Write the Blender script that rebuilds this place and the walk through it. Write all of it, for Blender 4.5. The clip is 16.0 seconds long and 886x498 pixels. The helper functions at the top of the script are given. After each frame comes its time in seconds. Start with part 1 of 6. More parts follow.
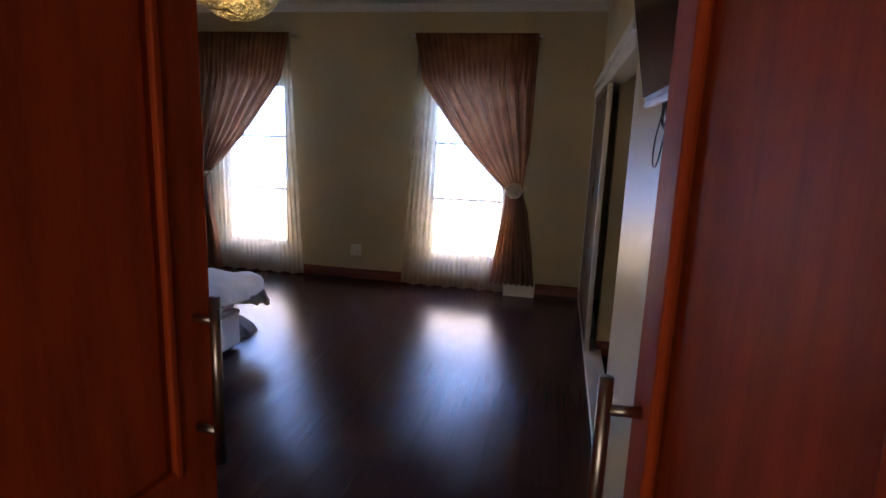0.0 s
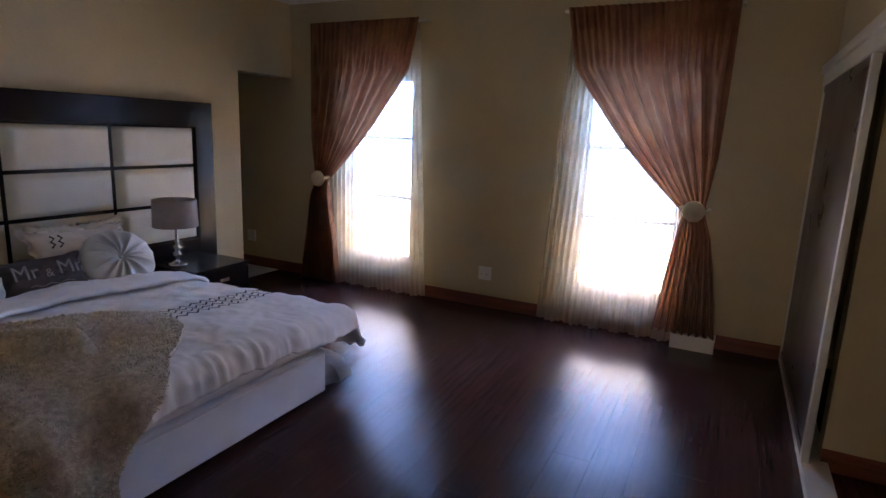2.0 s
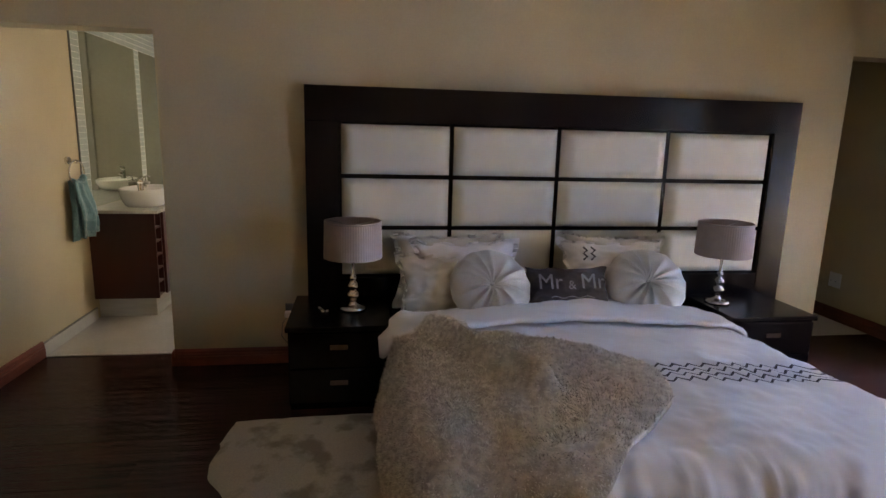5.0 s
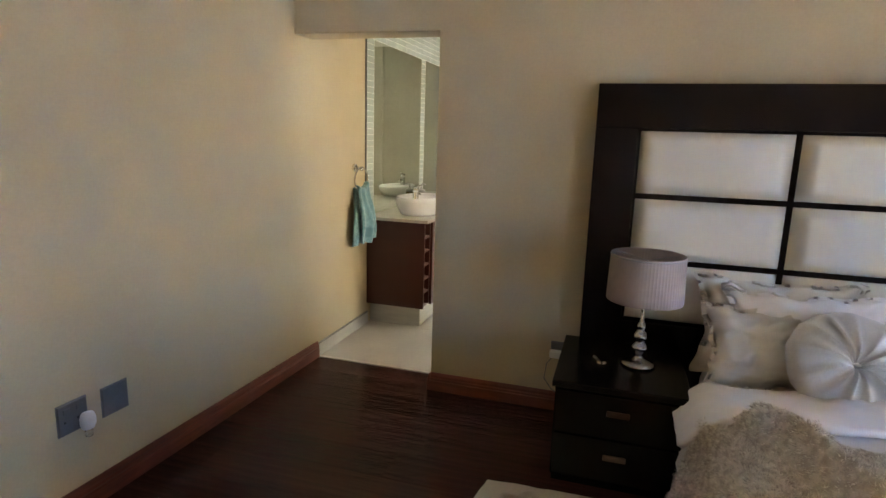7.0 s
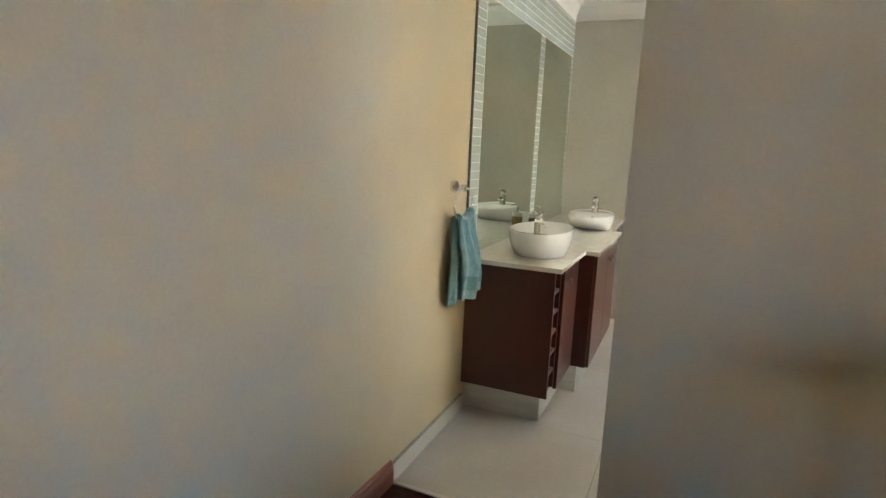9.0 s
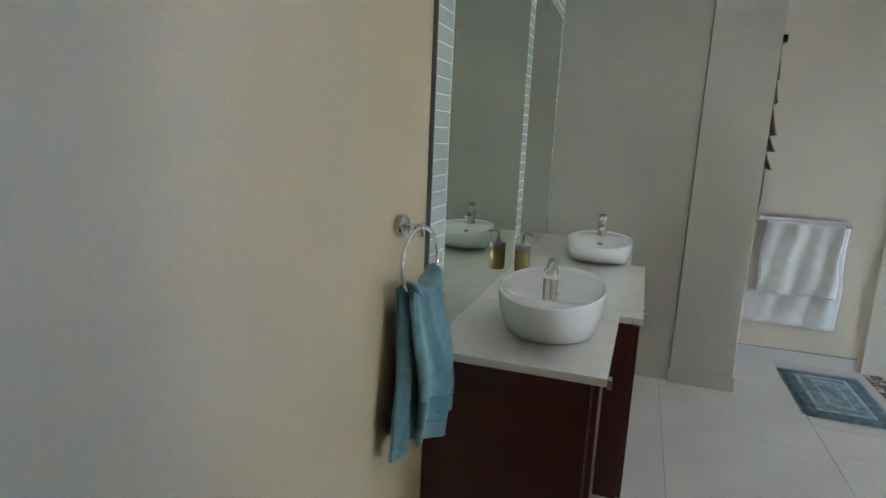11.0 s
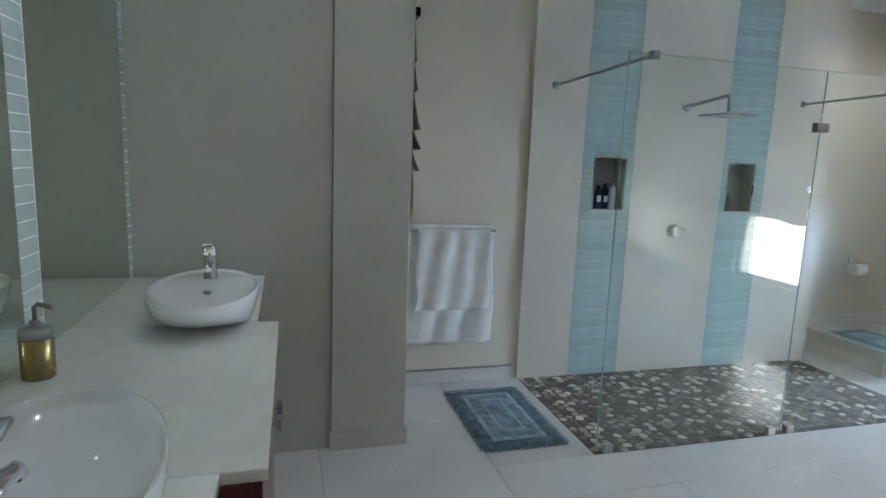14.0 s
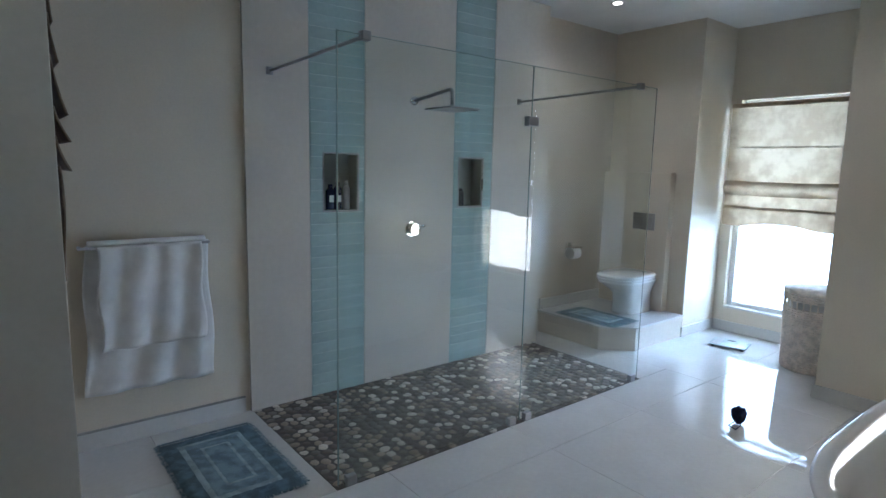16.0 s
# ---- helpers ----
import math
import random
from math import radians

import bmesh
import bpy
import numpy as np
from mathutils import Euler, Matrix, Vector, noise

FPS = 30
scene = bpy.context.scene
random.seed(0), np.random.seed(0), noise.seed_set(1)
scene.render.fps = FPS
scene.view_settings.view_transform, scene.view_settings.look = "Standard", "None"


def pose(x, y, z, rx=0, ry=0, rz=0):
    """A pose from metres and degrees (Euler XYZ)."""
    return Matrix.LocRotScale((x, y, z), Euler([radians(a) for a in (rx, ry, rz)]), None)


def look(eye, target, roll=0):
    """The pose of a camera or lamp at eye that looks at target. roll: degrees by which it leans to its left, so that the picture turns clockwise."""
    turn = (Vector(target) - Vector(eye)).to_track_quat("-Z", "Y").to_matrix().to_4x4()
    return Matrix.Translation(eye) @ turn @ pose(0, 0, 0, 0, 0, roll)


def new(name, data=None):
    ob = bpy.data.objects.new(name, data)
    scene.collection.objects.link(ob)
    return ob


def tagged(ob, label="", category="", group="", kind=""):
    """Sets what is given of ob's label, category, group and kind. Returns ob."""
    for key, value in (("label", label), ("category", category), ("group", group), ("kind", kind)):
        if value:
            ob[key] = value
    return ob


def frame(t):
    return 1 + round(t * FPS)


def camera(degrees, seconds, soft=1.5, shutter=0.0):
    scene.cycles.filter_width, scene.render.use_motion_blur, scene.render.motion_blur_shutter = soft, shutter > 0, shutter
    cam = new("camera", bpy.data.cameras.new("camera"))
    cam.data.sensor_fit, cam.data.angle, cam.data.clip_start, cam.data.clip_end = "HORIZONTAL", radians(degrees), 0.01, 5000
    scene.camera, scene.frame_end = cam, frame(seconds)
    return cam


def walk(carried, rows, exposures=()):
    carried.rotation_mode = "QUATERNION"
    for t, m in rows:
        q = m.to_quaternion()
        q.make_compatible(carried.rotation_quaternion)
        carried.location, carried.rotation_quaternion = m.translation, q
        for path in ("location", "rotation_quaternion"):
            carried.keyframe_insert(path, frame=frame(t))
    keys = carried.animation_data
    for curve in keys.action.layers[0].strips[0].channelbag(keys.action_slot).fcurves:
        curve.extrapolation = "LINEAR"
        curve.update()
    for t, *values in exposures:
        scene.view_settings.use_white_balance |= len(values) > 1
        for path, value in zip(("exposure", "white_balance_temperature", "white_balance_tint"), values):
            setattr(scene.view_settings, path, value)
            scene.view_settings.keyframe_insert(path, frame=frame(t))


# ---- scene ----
cam = camera(75.48, 16.0)
PATH = [
    (0.0, (1.462, 1.213, 1.628, 78.74, -2.22, 11.60)),
    (0.5, (1.433, 1.519, 1.621, 78.74, -2.35, 13.58)),
    (1.0, (1.403, 1.836, 1.615, 78.78, -2.38, 15.61)),
    (1.5, (1.373, 2.086, 1.618, 78.65, -2.19, 20.14)),
    (2.0, (1.268, 2.324, 1.615, 78.48, -2.18, 26.95)),
    (2.5, (1.130, 2.487, 1.593, 78.55, -2.27, 34.25)),
    (3.0, (0.994, 2.667, 1.554, 78.33, -2.03, 51.28)),
    (3.5, (0.877, 2.801, 1.525, 78.56, -1.88, 59.34)),
    (6.0, (0.466, 3.140, 1.512, 78.82, -1.43, 96.62)),
    (6.5, (0.295, 3.025, 1.515, 78.95, -1.62, 102.18)),
    (7.0, (0.053, 2.890, 1.509, 78.90, -1.71, 107.28)),
    (7.5, (-0.234, 2.717, 1.501, 78.84, -1.80, 111.04)),
    (8.0, (-0.577, 2.505, 1.494, 78.91, -2.04, 112.96)),
    (8.5, (-0.919, 2.313, 1.487, 79.10, -2.25, 113.51)),
    (9.0, (-1.253, 2.079, 1.479, 79.30, -2.32, 113.90)),
    (11.5, (-2.803, 1.501, 1.488, 78.83, -2.55, 105.53)),
    (12.0, (-3.029, 1.479, 1.477, 79.10, -2.57, 101.21)),
    (12.5, (-3.234, 1.492, 1.464, 79.47, -2.56, 96.46)),
    (13.0, (-3.410, 1.521, 1.444, 80.09, -2.40, 89.53)),
    (13.5, (-3.529, 1.566, 1.438, 80.62, -2.24, 81.84)),
    (14.0, (-3.619, 1.648, 1.438, 81.01, -2.17, 74.80)),
    (14.5, (-3.672, 1.743, 1.437, 81.24, -2.06, 69.77)),
    (15.0, (-3.756, 1.841, 1.435, 81.47, -1.92, 63.68)),
    (15.5, (-3.826, 1.918, 1.428, 81.75, -1.58, 57.38)),
    (16.0, (-3.883, 2.020, 1.418, 81.85, -1.27, 51.54)),
]
EXPOSURES = [(0, -0.12, 8300, 25), (1.5, 0.08, 8300, 25), (3.5, 0.1, 8400, 24), (6, 1.22, 9500, 18), (7, 1.55, 8900, 15), (8, 1.9, 8300, 13), (9, 1.55, 7600, 12), (11.5, 0.87, 5700, 10), (12.5, 0.95, 5600, 10), (13.5, 0.74, 5550, 10), (14.5, 0.53, 5450, 11), (16, 0.0, 5350, 13)]
walk(cam, [(t, pose(*p)) for t, p in PATH], EXPOSURES)

# ---- light and exposure ----
world = bpy.data.worlds.new("sky")
scene.world = world
world.use_nodes = True
wn = world.node_tree
sky = wn.nodes.new("ShaderNodeTexSky")
sky.sky_type, sky.sun_disc = "NISHITA", False
sky.sun_elevation, sky.sun_rotation = radians(48), radians(200)
wn.nodes["Background"].inputs[1].default_value = 0.12
wn.links.new(sky.outputs[0], wn.nodes["Background"].inputs[0])
sun_data = bpy.data.lights.new("sun", "SUN")
sun_data.energy, sun_data.angle, sun_data.color = 3.0, radians(0.5), (1.0, 0.95, 0.88)
sun = new("sun", sun_data)
sun.matrix_world = look((0, 0, 0), (-0.25, 0.65, -0.75))


# ---- materials ----
def nodes_of(name):
    m = bpy.data.materials.new(name)
    m.use_nodes = True
    return m, m.node_tree, m.node_tree.nodes["Principled BSDF"]


def surf(name, col, rough=0.5, metal=0.0, var=0.12, scale=6.0, fine=60.0, bump=0.1, depth=0.002, rvar=0.08,
         stretch=(1, 1, 1), second=None, mixlo=0.4, mixhi=0.6, rand=0.0, coat=0.0, trans=0.0, spec=0.5, subs=0.0, sheen=0.0):
    """Two scales of noise in colour, roughness and relief over one base colour."""
    m, t, b = nodes_of(name)
    n, l = t.nodes.new, t.links.new
    co = n("ShaderNodeTexCoord")
    mp = n("ShaderNodeMapping")
    mp.inputs["Scale"].default_value = stretch
    l(co.outputs["Object"], mp.inputs["Vector"])
    big, small = n("ShaderNodeTexNoise"), n("ShaderNodeTexNoise")
    big.inputs["Scale"].default_value, big.inputs["Detail"].default_value = scale, 5
    small.inputs["Scale"].default_value, small.inputs["Detail"].default_value = fine, 4
    l(mp.outputs[0], big.inputs["Vector"]), l(mp.outputs[0], small.inputs["Vector"])
    ramp = n("ShaderNodeMapRange")
    ramp.inputs[1].default_value, ramp.inputs[2].default_value = mixlo, mixhi
    l(big.outputs[0], ramp.inputs[0])
    mix = n("ShaderNodeMix")
    mix.data_type = "RGBA"
    a = [c * (1 - var) for c in col]
    c2 = second if second else [min(1, c * (1 + var)) for c in col]
    mix.inputs[6].default_value, mix.inputs[7].default_value = (*a, 1), (*c2, 1)
    l(ramp.outputs[0], mix.inputs[0])
    hs = n("ShaderNodeHueSaturation")
    l(mix.outputs[2], hs.inputs["Color"])
    fm = n("ShaderNodeMapRange")
    fm.inputs[1].default_value, fm.inputs[2].default_value = 0.3, 0.7
    fm.inputs[3].default_value, fm.inputs[4].default_value = 1 - var * 0.6, 1 + var * 0.6
    l(small.outputs[0], fm.inputs[0])
    last = fm.outputs[0]
    if rand:
        oi = n("ShaderNodeObjectInfo")
        rm = n("ShaderNodeMapRange")
        rm.inputs[3].default_value, rm.inputs[4].default_value = 1 - rand, 1 + rand
        l(oi.outputs["Random"], rm.inputs[0])
        mu = n("ShaderNodeMath")
        mu.operation = "MULTIPLY"
        l(last, mu.inputs[0]), l(rm.outputs[0], mu.inputs[1])
        last = mu.outputs[0]
    l(last, hs.inputs["Value"])
    l(hs.outputs[0], b.inputs["Base Color"])
    rr = n("ShaderNodeMapRange")
    rr.inputs[3].default_value, rr.inputs[4].default_value = max(0.02, rough - rvar), min(1, rough + rvar)
    l(big.outputs[0], rr.inputs[0])
    l(rr.outputs[0], b.inputs["Roughness"])
    b.inputs["Metallic"].default_value = metal
    b.inputs["Coat Weight"].default_value = coat
    b.inputs["Coat Roughness"].default_value = 0.12
    b.inputs["Specular IOR Level"].default_value = spec
    b.inputs["Transmission Weight"].default_value = trans
    b.inputs["Subsurface Weight"].default_value = subs
    b.inputs["Sheen Weight"].default_value = sheen
    if bump:
        bp = n("ShaderNodeBump")
        bp.inputs["Strength"].default_value, bp.inputs["Distance"].default_value = bump, depth
        l(small.outputs[0], bp.inputs["Height"])
        l(bp.outputs[0], b.inputs["Normal"])
    return m


def cloth(name, col, see=0.0, through_light=0.4, rough=0.8, weave=900.0, second=None, scale=5.0):
    """Thin fabric: diffuse, some light passes, and an open weave lets part of the view pass."""
    m = surf(name, col, rough, 0, 0.1, scale, weave, 0.15, 0.0006, second=second, sheen=0.2)
    t = m.node_tree
    n, l = t.nodes.new, t.links.new
    b, out = t.nodes["Principled BSDF"], t.nodes["Material Output"]
    tl = n("ShaderNodeBsdfTranslucent")
    src = b.inputs["Base Color"].links[0].from_socket
    l(src, tl.inputs["Color"])
    mx = n("ShaderNodeMixShader")
    mx.inputs[0].default_value = through_light
    l(b.outputs[0], mx.inputs[1]), l(tl.outputs[0], mx.inputs[2])
    last = mx
    if see:
        tr = n("ShaderNodeBsdfTransparent")
        tr.inputs[0].default_value = (1, 1, 1, 1)
        m2 = n("ShaderNodeMixShader")
        m2.inputs[0].default_value = see
        l(last.outputs[0], m2.inputs[1]), l(tr.outputs[0], m2.inputs[2])
        last = m2
    l(last.outputs[0], out.inputs[0])
    return m


def glow(name, col, strength):
    m, t, b = nodes_of(name)
    e = t.nodes.new("ShaderNodeEmission")
    e.inputs[0].default_value, e.inputs[1].default_value = (*col, 1), strength
    t.links.new(e.outputs[0], t.nodes["Material Output"].inputs[0])
    return m


def glass(name, col, rough=0.0):
    m, t, b = nodes_of(name)
    b.inputs["Base Color"].default_value = (*col, 1)
    b.inputs["Roughness"].default_value = rough
    b.inputs["Transmission Weight"].default_value = 1
    b.inputs["IOR"].default_value = 1.45
    return m


PAINT = surf("cream_wall_paint", (0.535, 0.44, 0.277), 0.55, 0, 0.05, 1.3, 90, 0.12, 0.0012)
PAINT_SATIN = surf("satin_cream_paint", (0.62, 0.52, 0.33), 0.36, 0, 0.05, 1.5, 120, 0.06, 0.001, spec=0.16)
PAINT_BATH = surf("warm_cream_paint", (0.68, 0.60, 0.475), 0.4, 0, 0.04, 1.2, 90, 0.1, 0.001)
CEIL = surf("white_ceiling_paint", (0.72, 0.71, 0.68), 0.7, 0, 0.04, 2, 80, 0.1, 0.001)
FLOORWOOD = surf("dark_laminate", (0.048, 0.0165, 0.0135), 0.18, 0, 0.15, 4, 15, 0.5, 0.003, 0.05, (10, 0.3, 1), rand=0.12, spec=0.16)
SUBFLOOR = surf("dark_joint", (0.015, 0.008, 0.006), 0.7)
REDWOOD = surf("red_brown_wood", (0.36, 0.052, 0.014), 0.6, 0, 0.14, 3, 30, 0.15, 0.001, 0.06, (8, 8, 0.7), spec=0.15)
SKIRT = surf("red_brown_skirting_wood", (0.17, 0.039, 0.019), 0.36, 0, 0.2, 3, 30, 0.12, 0.001, 0.06, (1, 1, 8), coat=0.15)
ESPRESSO = surf("espresso_stained_wood", (0.008, 0.0045, 0.004), 0.22, 0, 0.15, 4, 50, 0.02, 0.0003, 0.03, (1, 1, 8), spec=0.3)
CABWOOD = surf("mahogany_laminate", (0.075, 0.019, 0.014), 0.28, 0, 0.06, 1.5, 40, 0, 0.0004, 0.01, (6, 6, 0.5), mixlo=0.1, mixhi=0.9)
LEATHER = surf("cream_leatherette", (0.70, 0.66, 0.54), 0.42, 0, 0.04, 3, 260, 0.2, 0.0007)
LINEN = surf("white_cotton", (0.82, 0.79, 0.76), 0.85, 0, 0.05, 3, 380, 0.2, 0.001, sheen=0.2)
CREAMCOTTON = surf("cream_cotton", (0.66, 0.62, 0.53), 0.85, 0, 0.06, 3, 380, 0.2, 0.001, sheen=0.2)
VALANCE = surf("pale_grey_base_fabric", (0.72, 0.70, 0.70), 0.8, 0, 0.05, 3, 300, 0.2, 0.001)
SATIN = surf("silver_satin", (0.55, 0.55, 0.52), 0.36, 0, 0.07, 8, 120, 0.1, 0.001, sheen=0.3)
CHARCOAL = surf("charcoal_cotton", (0.075, 0.062, 0.06), 0.85, 0, 0.15, 8, 300, 0.25, 0.001)
PRINT = surf("pale_print", (0.27, 0.25, 0.245), 0.8)
ZIGZAG = surf("dark_embroidery", (0.05, 0.042, 0.05), 0.8)
FUR = surf("grey_brown_faux_fur", (0.62, 0.56, 0.47), 0.95, 0, 0.15, 30, 150, 0.5, 0.006, second=(0.74, 0.68, 0.59), sheen=0.3)
FURTIP = surf("fur_strands", (0.66, 0.60, 0.51), 0.9, 0, 0.2, 45, 160, 0, second=(0.92, 0.88, 0.80), rand=0.0, sheen=0.3)
SHEEP = surf("cream_hide", (0.6, 0.55, 0.46), 0.95, 0, 0.15, 5, 130, 0.8, 0.008, second=(0.3, 0.26, 0.2), mixlo=0.52, mixhi=0.62)
CURTAIN = cloth("copper_brown_taffeta", (0.235, 0.086, 0.042), 0.0, 0.42, 0.36, 500, second=(0.30, 0.125, 0.06))
SHEER = cloth("gold_tinted_voile", (0.86, 0.75, 0.57), 0.6, 0.62, 0.8, 800)
TASSEL = surf("cream_tieback", (0.6, 0.52, 0.38), 0.6, 0, 0.1, 12, 200, 0.3, 0.002)
STEEL = surf("brushed_steel", (0.36, 0.35, 0.34), 0.3, 1, 0.06, 5, 90, 0.05, 0.0004)
CHROME = surf("chrome", (0.8, 0.8, 0.8), 0.07, 1, 0.02, 5, 40, 0, rvar=0.02)
ALU = surf("white_aluminium", (0.62, 0.61, 0.58), 0.35, 0.2, 0.04, 5, 60, 0.04, 0.0004)
MIRROR = surf("mirror_silver", (0.68, 0.75, 0.68), 0.015, 1, 0.01, 2, 30, 0, rvar=0.005)
GLASS = glass("clear_green_glass", (0.93, 0.985, 0.97))
PANE = glass("window_glass", (1, 1, 1))
SHADE = cloth("taupe_pleated_shade_fabric", (0.47, 0.39, 0.36), 0, 0.3, 0.8, 500)
LAMPMETAL = surf("nickel_lamp_metal", (0.42, 0.40, 0.38), 0.2, 1, 0.05, 6, 50, 0.03, 0.0004)
BLACK = surf("black_plastic", (0.012, 0.012, 0.012), 0.35, 0, 0.1, 10, 100, 0.05, 0.0004)
SCREEN = surf("dark_tv_glass", (0.004, 0.004, 0.005), 0.14, 0, 0.05, 4, 40, 0, rvar=0.03, spec=0.15)
WHITEPLASTIC = surf("white_plastic", (0.75, 0.74, 0.71), 0.35, 0, 0.03, 8, 80, 0.03, 0.0004)
GREYPLASTIC = surf("grey_metal_plate", (0.16, 0.155, 0.15), 0.35, 0.5, 0.06, 8, 80, 0.04, 0.0004)
FRAMEALU = surf("white_window_frame", (0.7, 0.69, 0.66), 0.4, 0, 0.04, 5, 60, 0.04, 0.0005)
TILE = surf("polished_ivory_porcelain", (0.61, 0.59, 0.55), 0.045, 0, 0.04, 2.5, 40, 0.01, 0.0002, 0.02, rand=0.02)
GROUT = surf("grey_grout", (0.3, 0.285, 0.26), 0.8)
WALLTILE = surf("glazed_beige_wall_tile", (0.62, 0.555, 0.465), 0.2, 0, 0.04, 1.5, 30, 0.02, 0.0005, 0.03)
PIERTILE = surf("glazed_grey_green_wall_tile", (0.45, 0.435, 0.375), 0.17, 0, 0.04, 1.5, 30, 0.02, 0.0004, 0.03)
# shade inside the recess is put into this darker tile colour
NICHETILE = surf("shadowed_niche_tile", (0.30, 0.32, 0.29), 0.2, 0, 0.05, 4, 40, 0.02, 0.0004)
TEAL = surf("pale_teal_glass_tile", (0.37, 0.465, 0.43), 0.06, 0, 0.05, 6, 40, 0.02, 0.0003, 0.03, rand=0.07, coat=0.4)
PALETILE = surf("pale_green_glass_tile", (0.47, 0.53, 0.485), 0.08, 0, 0.04, 6, 40, 0.02, 0.0003, 0.03, rand=0.05, coat=0.3)
WHITEGROUT = surf("white_grout", (0.72, 0.72, 0.69), 0.8)
TEALGROUT = surf("pale_teal_grout", (0.48, 0.56, 0.53), 0.7)
CERAMIC = surf("white_sanitary_ceramic", (0.8, 0.8, 0.79), 0.06, 0, 0.015, 3, 30, 0, rvar=0.02, coat=0.3)
QUARTZ = surf("ivory_quartz_top", (0.76, 0.745, 0.68), 0.16, 0, 0.03, 20, 200, 0.01, 0.0002, 0.04)
TOWELBLUE = surf("teal_terry", (0.155, 0.345, 0.395), 0.95, 0, 0.13, 40, 330, 1.0, 0.007, sheen=0.5)
TOWELWHITE = surf("white_terry", (0.86, 0.85, 0.83), 0.95, 0, 0.05, 10, 420, 0.6, 0.003, sheen=0.4)
MATBLUE = surf("slate_blue_pile", (0.115, 0.17, 0.2), 0.95, 0, 0.25, 20, 260, 0.9, 0.006)
MATPALE = surf("pale_blue_pile", (0.34, 0.42, 0.44), 0.95, 0, 0.2, 18, 260, 0.9, 0.006)
MATMID = surf("mid_blue_pile", (0.2, 0.275, 0.31), 0.95, 0, 0.25, 16, 260, 0.9, 0.006)
BLIND = cloth("beige_mottled_blind_fabric", (0.36, 0.255, 0.15), 0.0, 0.11, 0.8, 400, second=(0.48, 0.36, 0.225), scale=9)
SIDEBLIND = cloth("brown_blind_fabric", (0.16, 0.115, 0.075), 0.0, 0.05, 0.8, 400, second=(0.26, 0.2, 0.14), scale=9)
WICKER = surf("bleached_wicker", (0.76, 0.66, 0.56), 0.6, 0, 0.12, 20, 150, 0.3, 0.002)
NAVY = surf("navy_mesh", (0.012, 0.018, 0.06), 0.8, 0, 0.3, 30, 200, 0.6, 0.004)
GOLD = surf("amber_gold_glass", (0.34, 0.26, 0.1), 0.25, 0.55, 0.1, 20, 90, 0.05, 0.0005)
BOTTLEDARK = surf("navy_bottle_plastic", (0.01, 0.015, 0.05), 0.25)
BOTTLEGREY = surf("pale_bottle_plastic", (0.5, 0.53, 0.55), 0.3)
SLIDEDOOR = surf("dark_brown_foil", (0.035, 0.022, 0.02), 0.3, 0, 0.1, 3, 60, 0.04, 0.0004)
RATTANLIGHT = surf("pale_yellow_string", (0.62, 0.55, 0.33), 0.8, 0, 0.15, 20, 200, 0.3, 0.002)
PEBBLE = [surf("pebble_" + n, c, 0.75, 0, 0.18, 30, 160, 0.2, 0.001, rand=0.25) for n, c in
          (("brown", (0.125, 0.10, 0.078)), ("grey", (0.16, 0.138, 0.115)), ("tan", (0.30, 0.245, 0.18)), ("white", (0.52, 0.47, 0.38)))]
PEBBLEBED = surf("dark_grout_bed", (0.08, 0.07, 0.058), 0.8)
POUF = surf("grey_brown_plush", (0.27, 0.245, 0.23), 0.95, 0, 0.15, 9, 150, 0.6, 0.006, sheen=0.3)
OUTSIDE = glow("hazy_sky_backdrop", (0.5, 0.7, 1.0), 28.0)
ot = OUTSIDE.node_tree
oc, osep, orm, omx = (ot.nodes.new("ShaderNode" + k) for k in ("TexCoord", "SeparateXYZ", "MapRange", "Mix"))
omx.data_type = "RGBA"
# pale sunlit haze low down, blue sky higher up
omx.inputs[6].default_value, omx.inputs[7].default_value = (0.74, 0.67, 0.53, 1), (0.15, 0.38, 1.0, 1)
orm.inputs[1].default_value, orm.inputs[2].default_value = 0.45, 1.1
ot.links.new(oc.outputs["Object"], osep.inputs[0])
ot.links.new(osep.outputs[2], orm.inputs[0])
ot.links.new(orm.outputs[0], omx.inputs[0])
ot.links.new(omx.outputs[2], ot.nodes["Emission"].inputs[0])
OUTSIDE_BATH = glow("bright_sky_backdrop", (0.58, 0.78, 1.0), 42.0)
OUTSIDE_TUB = glow("sunlit_haze_backdrop", (0.98, 0.92, 0.80), 12.5)
LAMPGLOW = glow("lamp_light", (1.0, 0.9, 0.72), 14.0)
BULBGLOW = glow("warm_bulb_light", (1.0, 0.86, 0.55), 90.0)
# added fill glow for the passage, with no source in view
HALLFILL = glow("passage_fill_glow", (1.0, 0.96, 0.9), 3.0)


# ---- helpers ----
def part(name, bm, material, parent=None, label="", smooth=False):
    """Links a bmesh as one mesh object under a thing or a part."""
    me = bpy.data.meshes.new(name)
    if smooth:
        for f in bm.faces:
            f.smooth = True
    bm.to_mesh(me)
    bm.free()
    me.materials.append(material)
    ob = new(name, me)
    if parent:
        ob.parent = parent
    return tagged(ob, label)


def thing(name, label, category, at=(0, 0, 0), rz=0.0, group=""):
    ob = new(name)
    ob.empty_display_size = 0.1
    ob.matrix_basis = pose(*at, 0, 0, rz)
    return tagged(ob, label, category, group)


